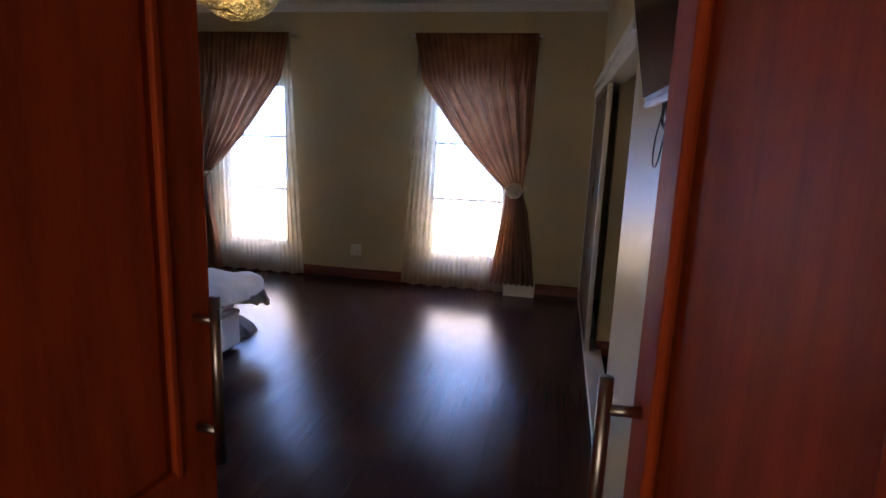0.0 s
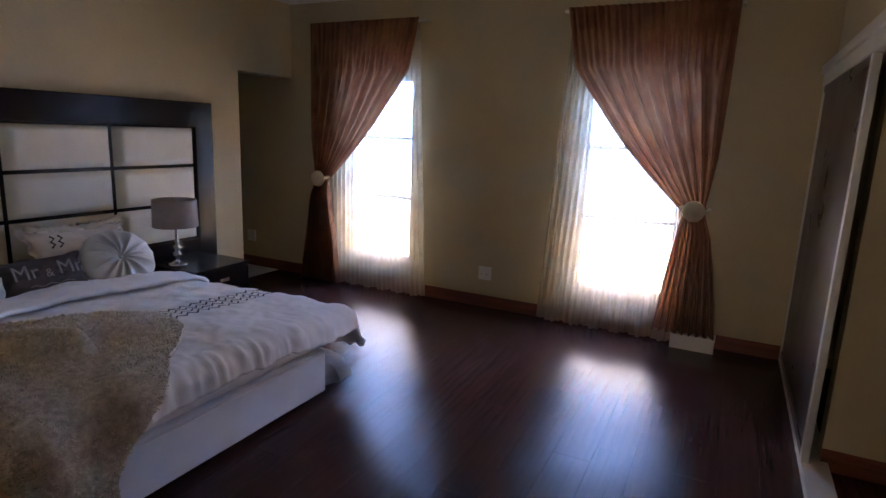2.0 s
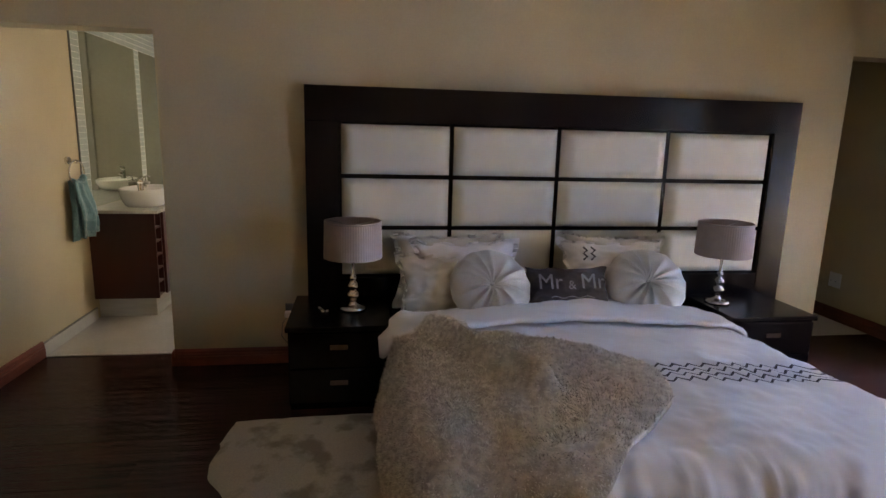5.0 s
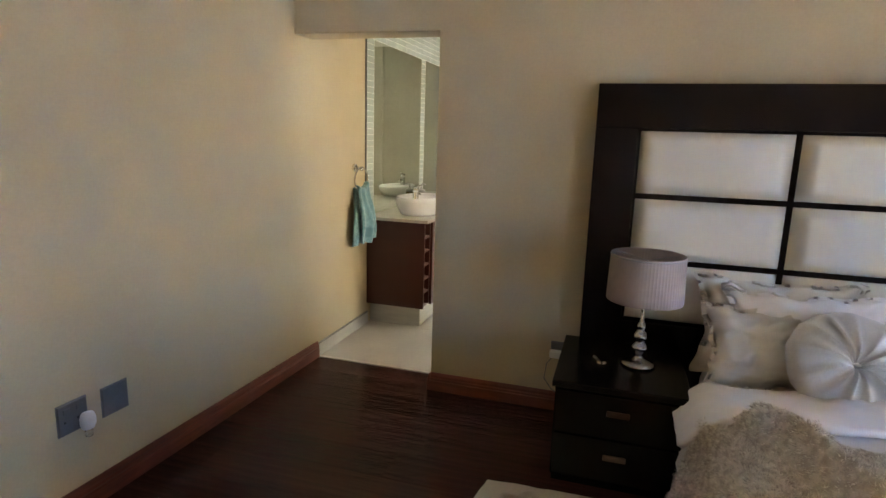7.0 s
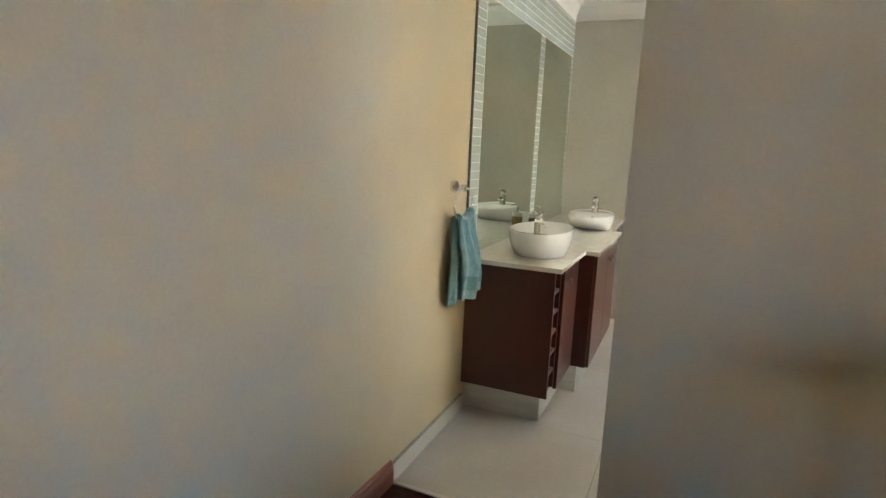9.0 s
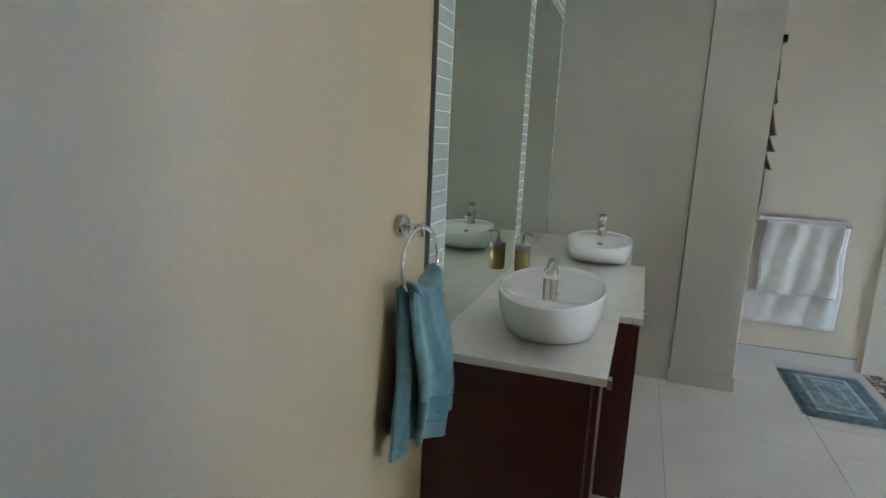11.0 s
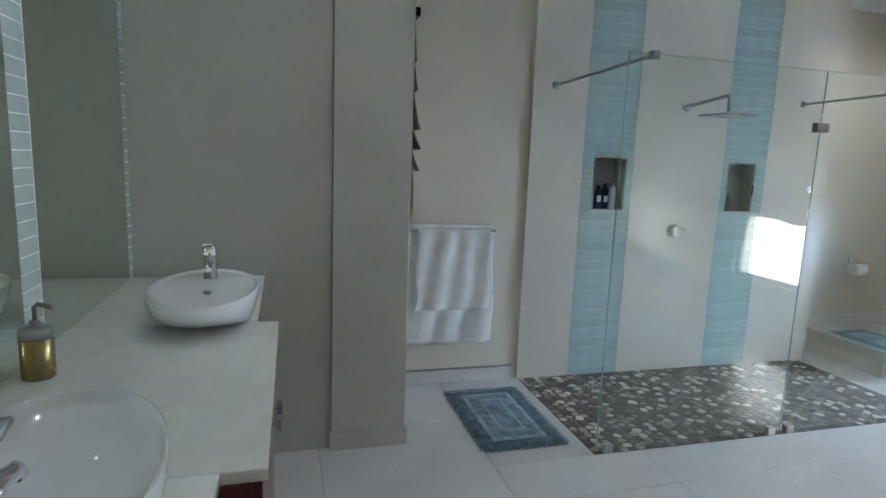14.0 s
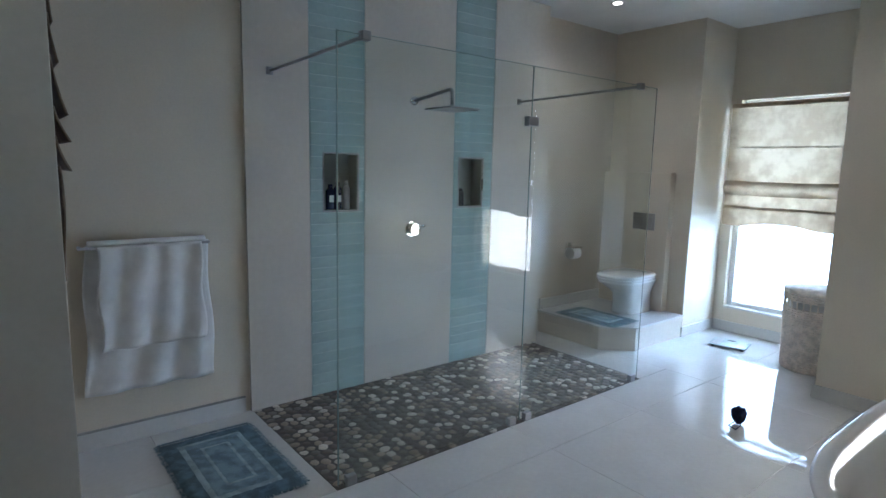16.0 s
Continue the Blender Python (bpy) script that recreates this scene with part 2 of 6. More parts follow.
def add_box(bm, x0, y0, z0, x1, y1, z1, bev=0.0, seg=2):
    r = bmesh.ops.create_cube(bm, size=1)
    vs = r["verts"]
    for v in vs:
        v.co = Vector((x0 + (v.co.x + 0.5) * (x1 - x0), y0 + (v.co.y + 0.5) * (y1 - y0), z0 + (v.co.z + 0.5) * (z1 - z0)))
    if bev:
        es = list({e for v in vs for e in v.link_edges})
        bmesh.ops.bevel(bm, geom=es, offset=bev, segments=seg, affect="EDGES", profile=0.5)
    return bm


def box(x0, y0, z0, x1, y1, z1, bev=0.0, seg=2):
    return add_box(bmesh.new(), x0, y0, z0, x1, y1, z1, bev, seg)


def lathe(profile, n=32, bm=None, at=(0, 0, 0), sx=1.0, sy=1.0, close=True):
    """A turned body from (radius, height) pairs."""
    bm = bm or bmesh.new()
    rings = []
    for r, z in profile:
        rings.append([bm.verts.new((at[0] + sx * r * math.cos(a), at[1] + sy * r * math.sin(a), at[2] + z))
                      for a in (2 * math.pi * k / n for k in range(n))])
    for a, b in zip(rings, rings[1:]):
        for k in range(n):
            bm.faces.new((a[k], a[(k + 1) % n], b[(k + 1) % n], b[k]))
    if close:
        if profile[0][0] > 1e-4:
            bm.faces.new(rings[0][::-1])
        if profile[-1][0] > 1e-4:
            bm.faces.new(rings[-1])
    bmesh.ops.remove_doubles(bm, verts=bm.verts, dist=1e-6)
    return bm


def tube(points, r, n=10, bm=None, closed=False):
    """A round bar swept along points."""
    bm = bm or bmesh.new()
    pts = [Vector(p) for p in points]
    rings = []
    m = len(pts)
    up = Vector((0.13, 0.21, 0.97))
    for i, p in enumerate(pts):
        a = pts[(i - 1) % m] if closed or i else p
        b = pts[(i + 1) % m] if closed or i < m - 1 else p
        d = (b - a).normalized()
        s = d.cross(up)
        if s.length < 0.05:
            s = d.cross(Vector((1, 0.1, 0)))
        s.normalize()
        u = s.cross(d)
        rings.append([bm.verts.new(p + r * (math.cos(k * 2 * math.pi / n) * s + math.sin(k * 2 * math.pi / n) * u)) for k in range(n)])
    last = m if closed else m - 1
    for i in range(last):
        a, b = rings[i], rings[(i + 1) % m]
        for k in range(n):
            bm.faces.new((a[k], a[(k + 1) % n], b[(k + 1) % n], b[k]))
    if not closed:
        bm.faces.new(rings[0][::-1]), bm.faces.new(rings[-1])
    return bm


def sheet(nu, nv, fn, thick=0.0):
    """A grid surface fn(u, v) with u, v from 0 to 1; thick gives it a back."""
    bm = bmesh.new()
    g = [[bm.verts.new(fn(i / nu, j / nv)) for j in range(nv + 1)] for i in range(nu + 1)]
    for i in range(nu):
        for j in range(nv):
            bm.faces.new((g[i][j], g[i + 1][j], g[i + 1][j + 1], g[i][j + 1]))
    if thick:
        bm.normal_update()
        front = bm.faces[:]
        back = [[bm.verts.new(v.co - v.normal * thick) for v in row] for row in g]
        for i in range(nu):
            for j in range(nv):
                bm.faces.new((back[i][j], back[i][j + 1], back[i + 1][j + 1], back[i + 1][j]))
        rim = [(i, 0) for i in range(nu)] + [(nu, j) for j in range(nv)] + [(i, nv) for i in range(nu, 0, -1)] + [(0, j) for j in range(nv, 0, -1)]
        for (a, b), (c, d) in zip(rim, rim[1:] + rim[:1]):
            bm.faces.new((g[a][b], back[a][b], back[c][d], g[c][d]))
        bmesh.ops.recalc_face_normals(bm, faces=bm.faces)
    return bm


def prism(poly, z0, z1, bev=0.0):
    bm = bmesh.new()
    f = bm.faces.new([bm.verts.new((x, y, z0)) for x, y in poly])
    r = bmesh.ops.extrude_face_region(bm, geom=[f])
    for v in r["geom"]:
        if isinstance(v, bmesh.types.BMVert):
            v.co.z = z1
    bmesh.ops.recalc_face_normals(bm, faces=bm.faces)
    if bev:
        bmesh.ops.bevel(bm, geom=bm.edges[:], offset=bev, segments=2, affect="EDGES")
    return bm


def structure(name, bm, material, label, category, parent=None, smooth=False):
    ob = part(name, bm, material, parent, label, smooth)
    return tagged(ob, label, category, "", "structure")


def lerp(a, b, t):
    return a + (b - a) * t


def smoothstep(t):
    t = max(0.0, min(1.0, t))
    return t * t * (3 - 2 * t)


def wob(x, y, z, s=1.0):
    return noise.noise(Vector((x * s, y * s, z * s)))

# ---- the shell ----
HB = 2.95     # bedroom ceiling
HC = 2.66     # bathroom ceiling
X_E, X_W = 1.80, -3.05          # bedroom east and west faces
Y_S, Y_N = 1.0, 7.22            # south and north faces
X_T = -3.27                     # where timber meets tile
SKEW = 0.0267


def south(x):
    """The south wall runs a little out of square in the bedroom."""
    return Y_S - SKEW * max(0.0, x - X_T)


bm = box(X_T, 0.72, -0.12, 2.5, 7.4, -0.008)
add_box(bm, -0.4, -1.5, -0.12, 2.5, 0.72, -0.008)
floor_bed = structure("floor_bedroom", bm, SUBFLOOR, "dark red-brown laminate plank floor with a satin sheen", "floor")
bm = box(-7.5, 0.8, -0.12, X_T, 7.4, -0.006)
floor_bath = structure("floor_bathroom", bm, GROUT, "polished ivory porcelain tile floor", "floor")
structure("threshold_trim", box(X_T - 0.008, 1.0, -0.004, X_T + 0.012, 1.873, 0.006, 0.002), ALU, "thin pale metal strip between laminate and tile", "trim")

structure("ceiling_bedroom", box(-3.25, -1.2, HB, 2.5, 7.5, HB + 0.12), CEIL, "plain white painted ceiling", "ceiling")
structure("ceiling_bathroom", box(-7.5, 0.8, HC, -3.25, 7.5, HC + 0.12), CEIL, "plain white painted ceiling with recessed downlights", "ceiling")


def cornice(name, pts, h, label, size=1.0):
    """A stepped plaster cornice along points, with its face to the left of the way."""
    for i, (a, b) in enumerate(zip(pts, pts[1:])):
        d = (Vector(b) - Vector(a)).normalized()
        n = Vector((-d.y, d.x))
        bm = bmesh.new()
        prof = [(0, -0.1), (0.012, -0.1), (0.02, -0.075), (0.05, -0.03), (0.075, -0.02), (0.09, -0.012), (0.09, 0), (0, 0)]
        rings = [[bm.verts.new((p[0] + n.x * u, p[1] + n.y * u, h + w * size - 0.001)) for u, w in prof] for p in (a, b)]
        for k in range(len(prof)):
            k2 = (k + 1) % len(prof)
            bm.faces.new((rings[0][k], rings[1][k], rings[1][k2], rings[0][k2]))
        bm.faces.new(rings[0]), bm.faces.new(rings[1][::-1])
        bmesh.ops.recalc_face_normals(bm, faces=bm.faces)
        structure(name, bm, CEIL, label, "trim")


cornice("cornice_bedroom", [(X_W, Y_N), (X_W, Y_S), (0.35, south(0.35))], HB, "white moulded plaster cornice")
cornice("cornice_bedroom", [(X_E, 3.93), (X_E, Y_N), (X_W, Y_N)], HB, "white moulded plaster cornice")
cornice("cornice_bathroom", [(-6.3, 3.0), (-6.3, 1.0), (-3.25, 1.0)], HC, "white moulded plaster cornice", 1.6)

# north wall with two bedroom windows and one bathroom window
WINDOWS = [(-6.27, -5.44, 0.22, 2.05), (-2.33, -1.55, 0.31, 2.13), (0.10, 0.92, 0.31, 2.13)]


def wall_along_x(name, x0, x1, y0, y1, top, holes, material, label):
    """A wall with openings that go through it."""
    bm = bmesh.new()
    x = x0
    for a, b, z0, z1 in holes:
        add_box(bm, x, y0, 0, a, y1, top)
        add_box(bm, a, y0, 0, b, y1, z0) if z0 > 0 else None
        add_box(bm, a, y0, z1, b, y1, top)
        x = b
    add_box(bm, x, y0, 0, x1, y1, top)
    return structure(name, bm, material, label, "wall")


wall_along_x("wall_north_bath", -7.5, -4.05, Y_N, Y_N + 0.24, 3.0, WINDOWS[:1], PAINT_BATH, "warm grey plaster wall with one tall window")
wall_along_x("wall_north", -4.05, 2.5, Y_N, Y_N + 0.24, 3.0, WINDOWS[1:], PAINT, "cream painted plaster wall with two tall windows")
# south wall: bedroom, then on into the bathroom in one plane
structure("wall_south", prism([(-6.55, 0.72), (-6.55, Y_S), (X_T, Y_S), (0.35, south(0.35)), (0.35, 0.72)], 0, 3.0), PAINT, "cream painted plaster wall running on into the bathroom", "wall")
# entrance wall with the double doorway
wall_along_x("wall_entrance", 0.35, 2.5, 1.26, 1.44, 3.0, [(0.60, 1.735, 0, 2.12)], PAINT, "cream painted wall round the double doorway")
structure("wall_entrance_return", box(0.35, 0.72, 0, 0.55, 1.26, 3.0), PAINT, "cream painted return wall beside the doorway", "wall")
structure("wall_passage", box(-0.4, -1.3, 0, -0.2, 0.72, 3.0), PAINT, "cream painted passage wall outside the bedroom", "wall")
# the wide opening and glow panel are added, unseen, to light the doors
wall_along_x("wall_passage_end", -0.4, 2.5, -1.5, -1.3, 3.0, [(0.2, 2.0, 0.8, 2.3)], PAINT, "unseen passage end wall with an opening for the added glow")
structure("fill_passage", box(-0.8, -2.6, 0.2, 3.0, -2.58, 3.2), HALLFILL, "unseen glow panel added to light the door leaves", "backdrop")
structure("wall_passage_east", box(2.3, -1.3, 0, 2.5, 1.26, 3.0), PAINT, "cream painted east wall of the passage", "wall")
# east wall: a satin pier, the wardrobe recess with wall above
structure("wall_east_pier", box(1.757, 1.44, 0, 2.5, 3.93, 3.0), PAINT_SATIN, "satin cream wall that carries the television", "wall")
structure("wall_east_above", box(X_E, 3.93, 2.10, 2.5, Y_N, 3.0), PAINT, "cream painted wall over the wardrobe", "wall")
structure("wall_east_back", box(2.42, 3.93, 0, 2.5, Y_N, 2.10), PAINT, "back wall of the wardrobe recess", "wall")
structure("wall_wardrobe_partition", box(1.84, 5.60, 0, 2.42, 5.72, 2.10), PAINT, "cream partition inside the wardrobe recess", "wall")
# wall behind the bed, open at both ends
bm = box(-3.25, 1.893, 0, X_W, 6.475, 3.0)
add_box(bm, -3.25, Y_S, 2.072, X_W, 1.893, 3.0)
add_box(bm, -3.25, 6.475, 2.12, X_W, Y_N, 3.0)
structure("wall_west", bm, PAINT, "cream painted wall behind the bed, open at both ends", "wall")
# bathroom shell
NICHES = [(3.594, 3.826), (4.637, 4.86)]
bm = box(-7.5, 0.8, 0, -7.118, 5.52, 3.0)
y = 0.8
for n0, n1 in NICHES:
    add_box(bm, -7.118, y, 0, -7.02, n0, 3.0)
    add_box(bm, -7.118, n0, 0, -7.02, n1, 1.14)
    add_box(bm, -7.118, n0, 1.484, -7.02, n1, 3.0)
    y = n1
add_box(bm, -7.118, y, 0, -7.02, 5.52, 3.0)
bmesh.ops.remove_doubles(bm, verts=bm.verts, dist=1e-5)
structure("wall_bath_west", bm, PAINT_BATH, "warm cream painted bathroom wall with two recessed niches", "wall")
structure("wall_bath_toilet", box(-7.5, 5.52, 0, -7.2, 6.68, 3.0), WALLTILE, "glazed beige tiled wall beside the toilet", "wall")
structure("wall_bath_nib", box(-7.5, 6.68, 0, -6.36, Y_N, 3.0), PAINT_BATH, "warm grey nib wall behind the toilet", "wall")
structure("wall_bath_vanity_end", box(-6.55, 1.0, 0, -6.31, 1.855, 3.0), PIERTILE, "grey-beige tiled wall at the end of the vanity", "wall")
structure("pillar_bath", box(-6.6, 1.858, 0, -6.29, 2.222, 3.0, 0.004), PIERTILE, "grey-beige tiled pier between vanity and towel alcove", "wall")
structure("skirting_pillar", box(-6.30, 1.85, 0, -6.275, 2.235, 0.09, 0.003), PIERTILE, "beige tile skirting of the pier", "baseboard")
TUBWIN = (-4.36, -3.54, 0.36, 2.05)
wall_along_x("wall_bath_tub", -5.13, -3.25, 6.10, 6.34, 3.0, [TUBWIN], PAINT_BATH, "warm grey wall at the foot of the bath with a window")
# unseen closing walls, added to shut off the passage and the sky panel
structure("wall_passage_stub", box(-4.1, 6.46, 0, -4.0, Y_N, 3.0), PAINT, "unseen cream wall added to close off the passage", "wall")
structure("wall_passage_side", box(-5.13, 6.42, 0, -3.25, 6.46, 3.0), PAINT, "unseen cream wall added to screen off the sky panel", "wall")
structure("wall_tub_end", box(-5.13, 6.34, 0, -5.1, 6.42, 3.0), PAINT_BATH, "end of the bath wall", "wall")
structure("backdrop_sky", box(-4.9, 6.385, 0.0, -3.3, 6.395, 2.6), OUTSIDE_TUB, "bright hazy sky outside the window", "backdrop")
structure("skirting_tub_wall", box(-5.145, 6.085, 0, -3.25, 6.10, 0.09, 0.003), TILE, "ivory tile skirting", "baseboard")
structure("skirting_window", box(-6.36, Y_N - 0.014, 0, -5.0, Y_N, 0.09, 0.003), TILE, "ivory tile skirting under the bathroom window", "baseboard")
structure("skirting_nib", box(-6.36, 6.66, 0, -6.346, Y_N, 0.09, 0.003), TILE, "ivory tile skirting of the nib wall", "baseboard")
structure("skirting_towel", box(-7.02, 2.2, 0, -7.005, 3.10, 0.09, 0.003), TILE, "ivory tile skirting under the towel rail", "baseboard")
structure("skirting_bath_south", box(-4.06, 1.0, 0, X_T, 1.014, 0.09, 0.003), TILE, "ivory tile skirting", "baseboard")
structure("skirting_bath_south_cap", box(-4.06, 1.0, 0.09, X_T, 1.016, 0.097, 0.002), GROUT, "thin grey cap on the tile skirting", "trim")
structure("skirting_towel_cap", box(-7.02, 2.2, 0.09, -7.003, 3.10, 0.098, 0.002), GROUT, "thin grey cap on the tile skirting", "trim")


def baseboard(x0, y0, x1, y1, nx, ny):
    """Moulded timber skirting along a line, with its outward normal."""
    prof = [(0, 0), (0.018, 0), (0.018, 0.058), (0.014, 0.065), (0.016, 0.074), (0.012, 0.083), (0.013, 0.095), (0.006, 0.108), (0, 0.11)]
    bm = bmesh.new()
    rings = [[bm.verts.new((x + nx * u, y + ny * u, w)) for u, w in prof] for x, y in ((x0, y0), (x1, y1))]
    for k in range(len(prof)):
        k2 = (k + 1) % len(prof)
        bm.faces.new((rings[0][k], rings[1][k], rings[1][k2], rings[0][k2]))
    bm.faces.new(rings[0]), bm.faces.new(rings[1][::-1])
    bmesh.ops.recalc_face_normals(bm, faces=bm.faces)
    structure("baseboard", bm, SKIRT, "moulded red-brown timber skirting board", "baseboard")


baseboard(X_T + 0.01, Y_S, 0.35, south(0.35), SKEW, 1)
baseboard(X_W, 1.893, X_W, 6.475, 1, 0)
baseboard(-3.25, 1.893, X_W + 0.018, 1.893, 0, -1)
baseboard(-4.0, Y_N, 1.8, Y_N, 0, -1)
baseboard(1.84, 5.60, 2.42, 5.60, 0, -1)
structure("trim_mirror_edge", box(-4.0245, 1.0, 0.884, -4.019, 1.0135, 2.56, 0.001), GREYPLASTIC, "slim dark metal edge trim beside the mirror tiles", "trim")

# glowing sky outside each window, and the ground
structure("ground", box(-60, 7.6, -0.5, 60, 90, -0.4), surf("dry_lawn", (0.2, 0.19, 0.1), 0.9), "pale dry ground outside the windows", "ground")
a, b, z0, z1 = WINDOWS[0]
structure("backdrop_sky", box(a - 1.0, 8.3, z0 - 0.9, b + 1.0, 8.32, z1 + 1.6), OUTSIDE_BATH, "bright hazy sky outside the window", "backdrop")
for a, b, z0, z1 in WINDOWS[1:]:
    c = (a + b) / 2
    structure("backdrop_sky", box(c - 0.85, 7.95, -0.3, c + 0.85, 7.97, 3.0), OUTSIDE, "bright hazy sky outside the bedroom windows", "backdrop")


def window(i, a, b, z0, z1, bars, y=Y_N + 0.09):
    w = thing("window_%d" % i, "tall white-framed window with stacked panes", "window", ((a + b) / 2, y, z0))
    w["kind"] = "structure"
    hw, h = (b - a) / 2, z1 - z0
    bm = box(-hw, -0.03, 0, -hw + 0.045, 0.03, h, 0.004)
    add_box(bm, hw - 0.045, -0.03, 0, hw, 0.03, h, 0.004)
    add_box(bm, -hw + 0.045, -0.03, 0, hw - 0.045, 0.03, 0.045, 0.004)
    add_box(bm, -hw + 0.045, -0.03, h - 0.045, hw - 0.045, 0.03, h, 0.004)
    part("window_frame", bm, FRAMEALU, w)
    levels = [0.045] + [z - z0 for z in bars] + [h - 0.045]
    for z in bars:
        part("glazing_bar", box(-hw + 0.045, -0.02, z - z0 - 0.016, hw - 0.045, 0.02, z - z0 + 0.016, 0.003), FRAMEALU, w)
    for lo, hi in zip(levels, levels[1:]):
        p = part("pane", box(-hw + 0.045, -0.003, lo, hw - 0.045, 0.003, hi), PANE, w)
        p.visible_shadow = False
    part("window_sill", box(-hw, -0.095, -0.012, hw, -0.03, 0.008, 0.004), FRAMEALU, w)


window(1, *WINDOWS[0], (1.0,))
window(2, *WINDOWS[1], (0.95, 1.54))
window(3, *WINDOWS[2], (0.95, 1.54))
window(4, *TUBWIN, (1.0,), 6.19)


def door_leaf(name, hinge, rz, width, sign):
    """A panelled leaf; local x runs from the hinge, y is its thickness."""
    d = thing(name, "open red-brown panelled timber entrance door leaf", "door", (*hinge, 0.008), rz)
    d["kind"] = "structure"
    h, s = 2.08, 0.105
    q0 = 0.045
    part("stile", box(0, -0.022, 0, q0, 0.022, h, 0.004), REDWOOD, d)
    part("stile", box(width - s, -0.022, 0, width, 0.022, h, 0.004), REDWOOD, d)
    for z0, z1 in ((0, 0.2), (0.78, 0.92), (h - 0.13, h)):
        part("rail", box(q0, -0.022, z0, width - s, 0.022, z1, 0.003), REDWOOD, d)
    for z0, z1 in ((0.2, 0.78), (0.92, h - 0.13)):
        bm = box(q0, -0.008, z0, width - s, 0.008, z1)
        add_box(bm, q0 + 0.02, -0.011, z0 + 0.02, width - s - 0.02, 0.011, z1 - 0.02, 0.006)
        part("panel", bm, REDWOOD, d)
        for yy in (-0.022, 0.022):
            bm = bmesh.new()
            q = 0.018
            for x0, x1, a, b in ((q0, q0 + q, z0, z1), (width - s - q, width - s, z0, z1), (q0 + q, width - s - q, z0, z0 + q), (q0 + q, width - s - q, z1 - q, z1)):
                add_box(bm, x0, yy - 0.008, a, x1, yy + 0.008, b, 0.005)
            part("moulding", bm, REDWOOD, d)
    xh = width - 0.05
    for yy in (-1, 1):
        hd = part("pull_handle", tube([(xh, yy * 0.075, 0.93), (xh, yy * 0.075, 1.29)], 0.011, 14), STEEL, d, "long brushed steel pull handle", True)
        for z in (1.0, 1.24):
            part("handle_standoff", tube([(xh, yy * 0.018, z), (xh, yy * 0.075, z)], 0.0085, 12), STEEL, hd, "", True)
    return d


door_leaf("door_1", (0.655, 1.475), 83.4, 0.78, 1)
door_leaf("door_2", (1.675, 1.475), 95.3, 0.5975, -1)
bm = box(0.60, 1.25, 0, 0.64, 1.455, 2.12, 0.004)
add_box(bm, 1.695, 1.25, 0, 1.735, 1.455, 2.12, 0.004)
add_box(bm, 0.64, 1.25, 2.085, 1.695, 1.455, 2.12, 0.004)
structure("door_frame", bm, REDWOOD, "red-brown timber frame of the double doorway", "door frame")

# ---- bedroom ----
def drape_point(px, py, lift=0.0, bounds=(-2.88, -0.80, 3.33, 4.99), top=0.545, r=0.09, puff=1.0):
    """Where a cloth laid flat at (px, py) comes to lie over the mattress, hanging past its edges."""
    x0, x1, y0, y1 = bounds
    z = top - 0.055 * smoothstep((-1.6 - px) / 0.8) + 0.035 * math.sin(max(0, min(1, (py - y0) / (y1 - y0))) * math.pi) + 0.02 * wob(px, py, 0, 2.2) + 0.008 * wob(px, py, 3, 7)
    ox, oy = max(0, px - x1), max(0, y0 - py) + max(0, py - y1)
    x, y = min(px, x1), max(y0, min(y1, py))
    over = math.hypot(ox, oy)
    if over > 0:
        pf = (0.7 * ox + (puff if py > y1 else 0.2) * oy) / (ox + oy)
        a = min(over / r, 1.35)
        out = r * math.sin(a) * (0.6 + pf) + max(0, over - 1.35 * r) * math.cos(1.35)
        z -= r * (1 - math.cos(a)) + max(0, over - 1.35 * r) * math.sin(1.35)
        x += out * ox / over
        y += out * oy / over * (1 if py > y1 else -1)
    return Vector((x, y, z + lift))


def duvet_fold(px, py):
    """Soft folds that deepen towards the hanging edges."""
    foot, side = smoothstep((px + 1.12) / 0.42), smoothstep((py - 4.8) / 0.3)
    w1 = 1.7 * wob(px * 1.6 + 0.3 * py, py * 10, 1, 1) + 1.1 * wob(px * 2.6, py * 21 + px, 2, 1) + 0.5 * wob(px * 5, py * 38, 6, 1)
    w2 = math.sin(px * 40 + 5 * wob(px, py, 5, 2.3)) * (0.5 + 0.5 * wob(px, py, 14, 4))
    return 0.02 * foot * w1 * (0.75 + 0.6 * wob(px, py, 21, 1.7)) + 0.009 * side * w2 + 0.006 * wob(px * 2, py * 2, 31, 9)


def bed():
    b = thing("bed", "wide bed with a pale grey fabric base and white mattress", "bed", (-1.85, 4.14, 0))
    bm = box(-1.03, -0.81, 0.03, 1.04, 0.81, 0.30, 0.012)
    part("base", bm, VALANCE, b)
    part("base_piping", box(-1.035, -0.815, 0.27, 1.045, 0.815, 0.285, 0.006), LINEN, b)
    for sx in (-0.9, 0.92):
        for sy in (-0.7, 0.7):
            part("foot", lathe([(0.03, 0), (0.035, 0.03)], 14, at=(sx, sy, 0)), BLACK, b)
    bm = box(-1.03, -0.80, 0.30, 1.03, 0.80, 0.44, 0.05, 4)
    part("mattress", bm, LINEN, b, "white quilted mattress", True)


bed()


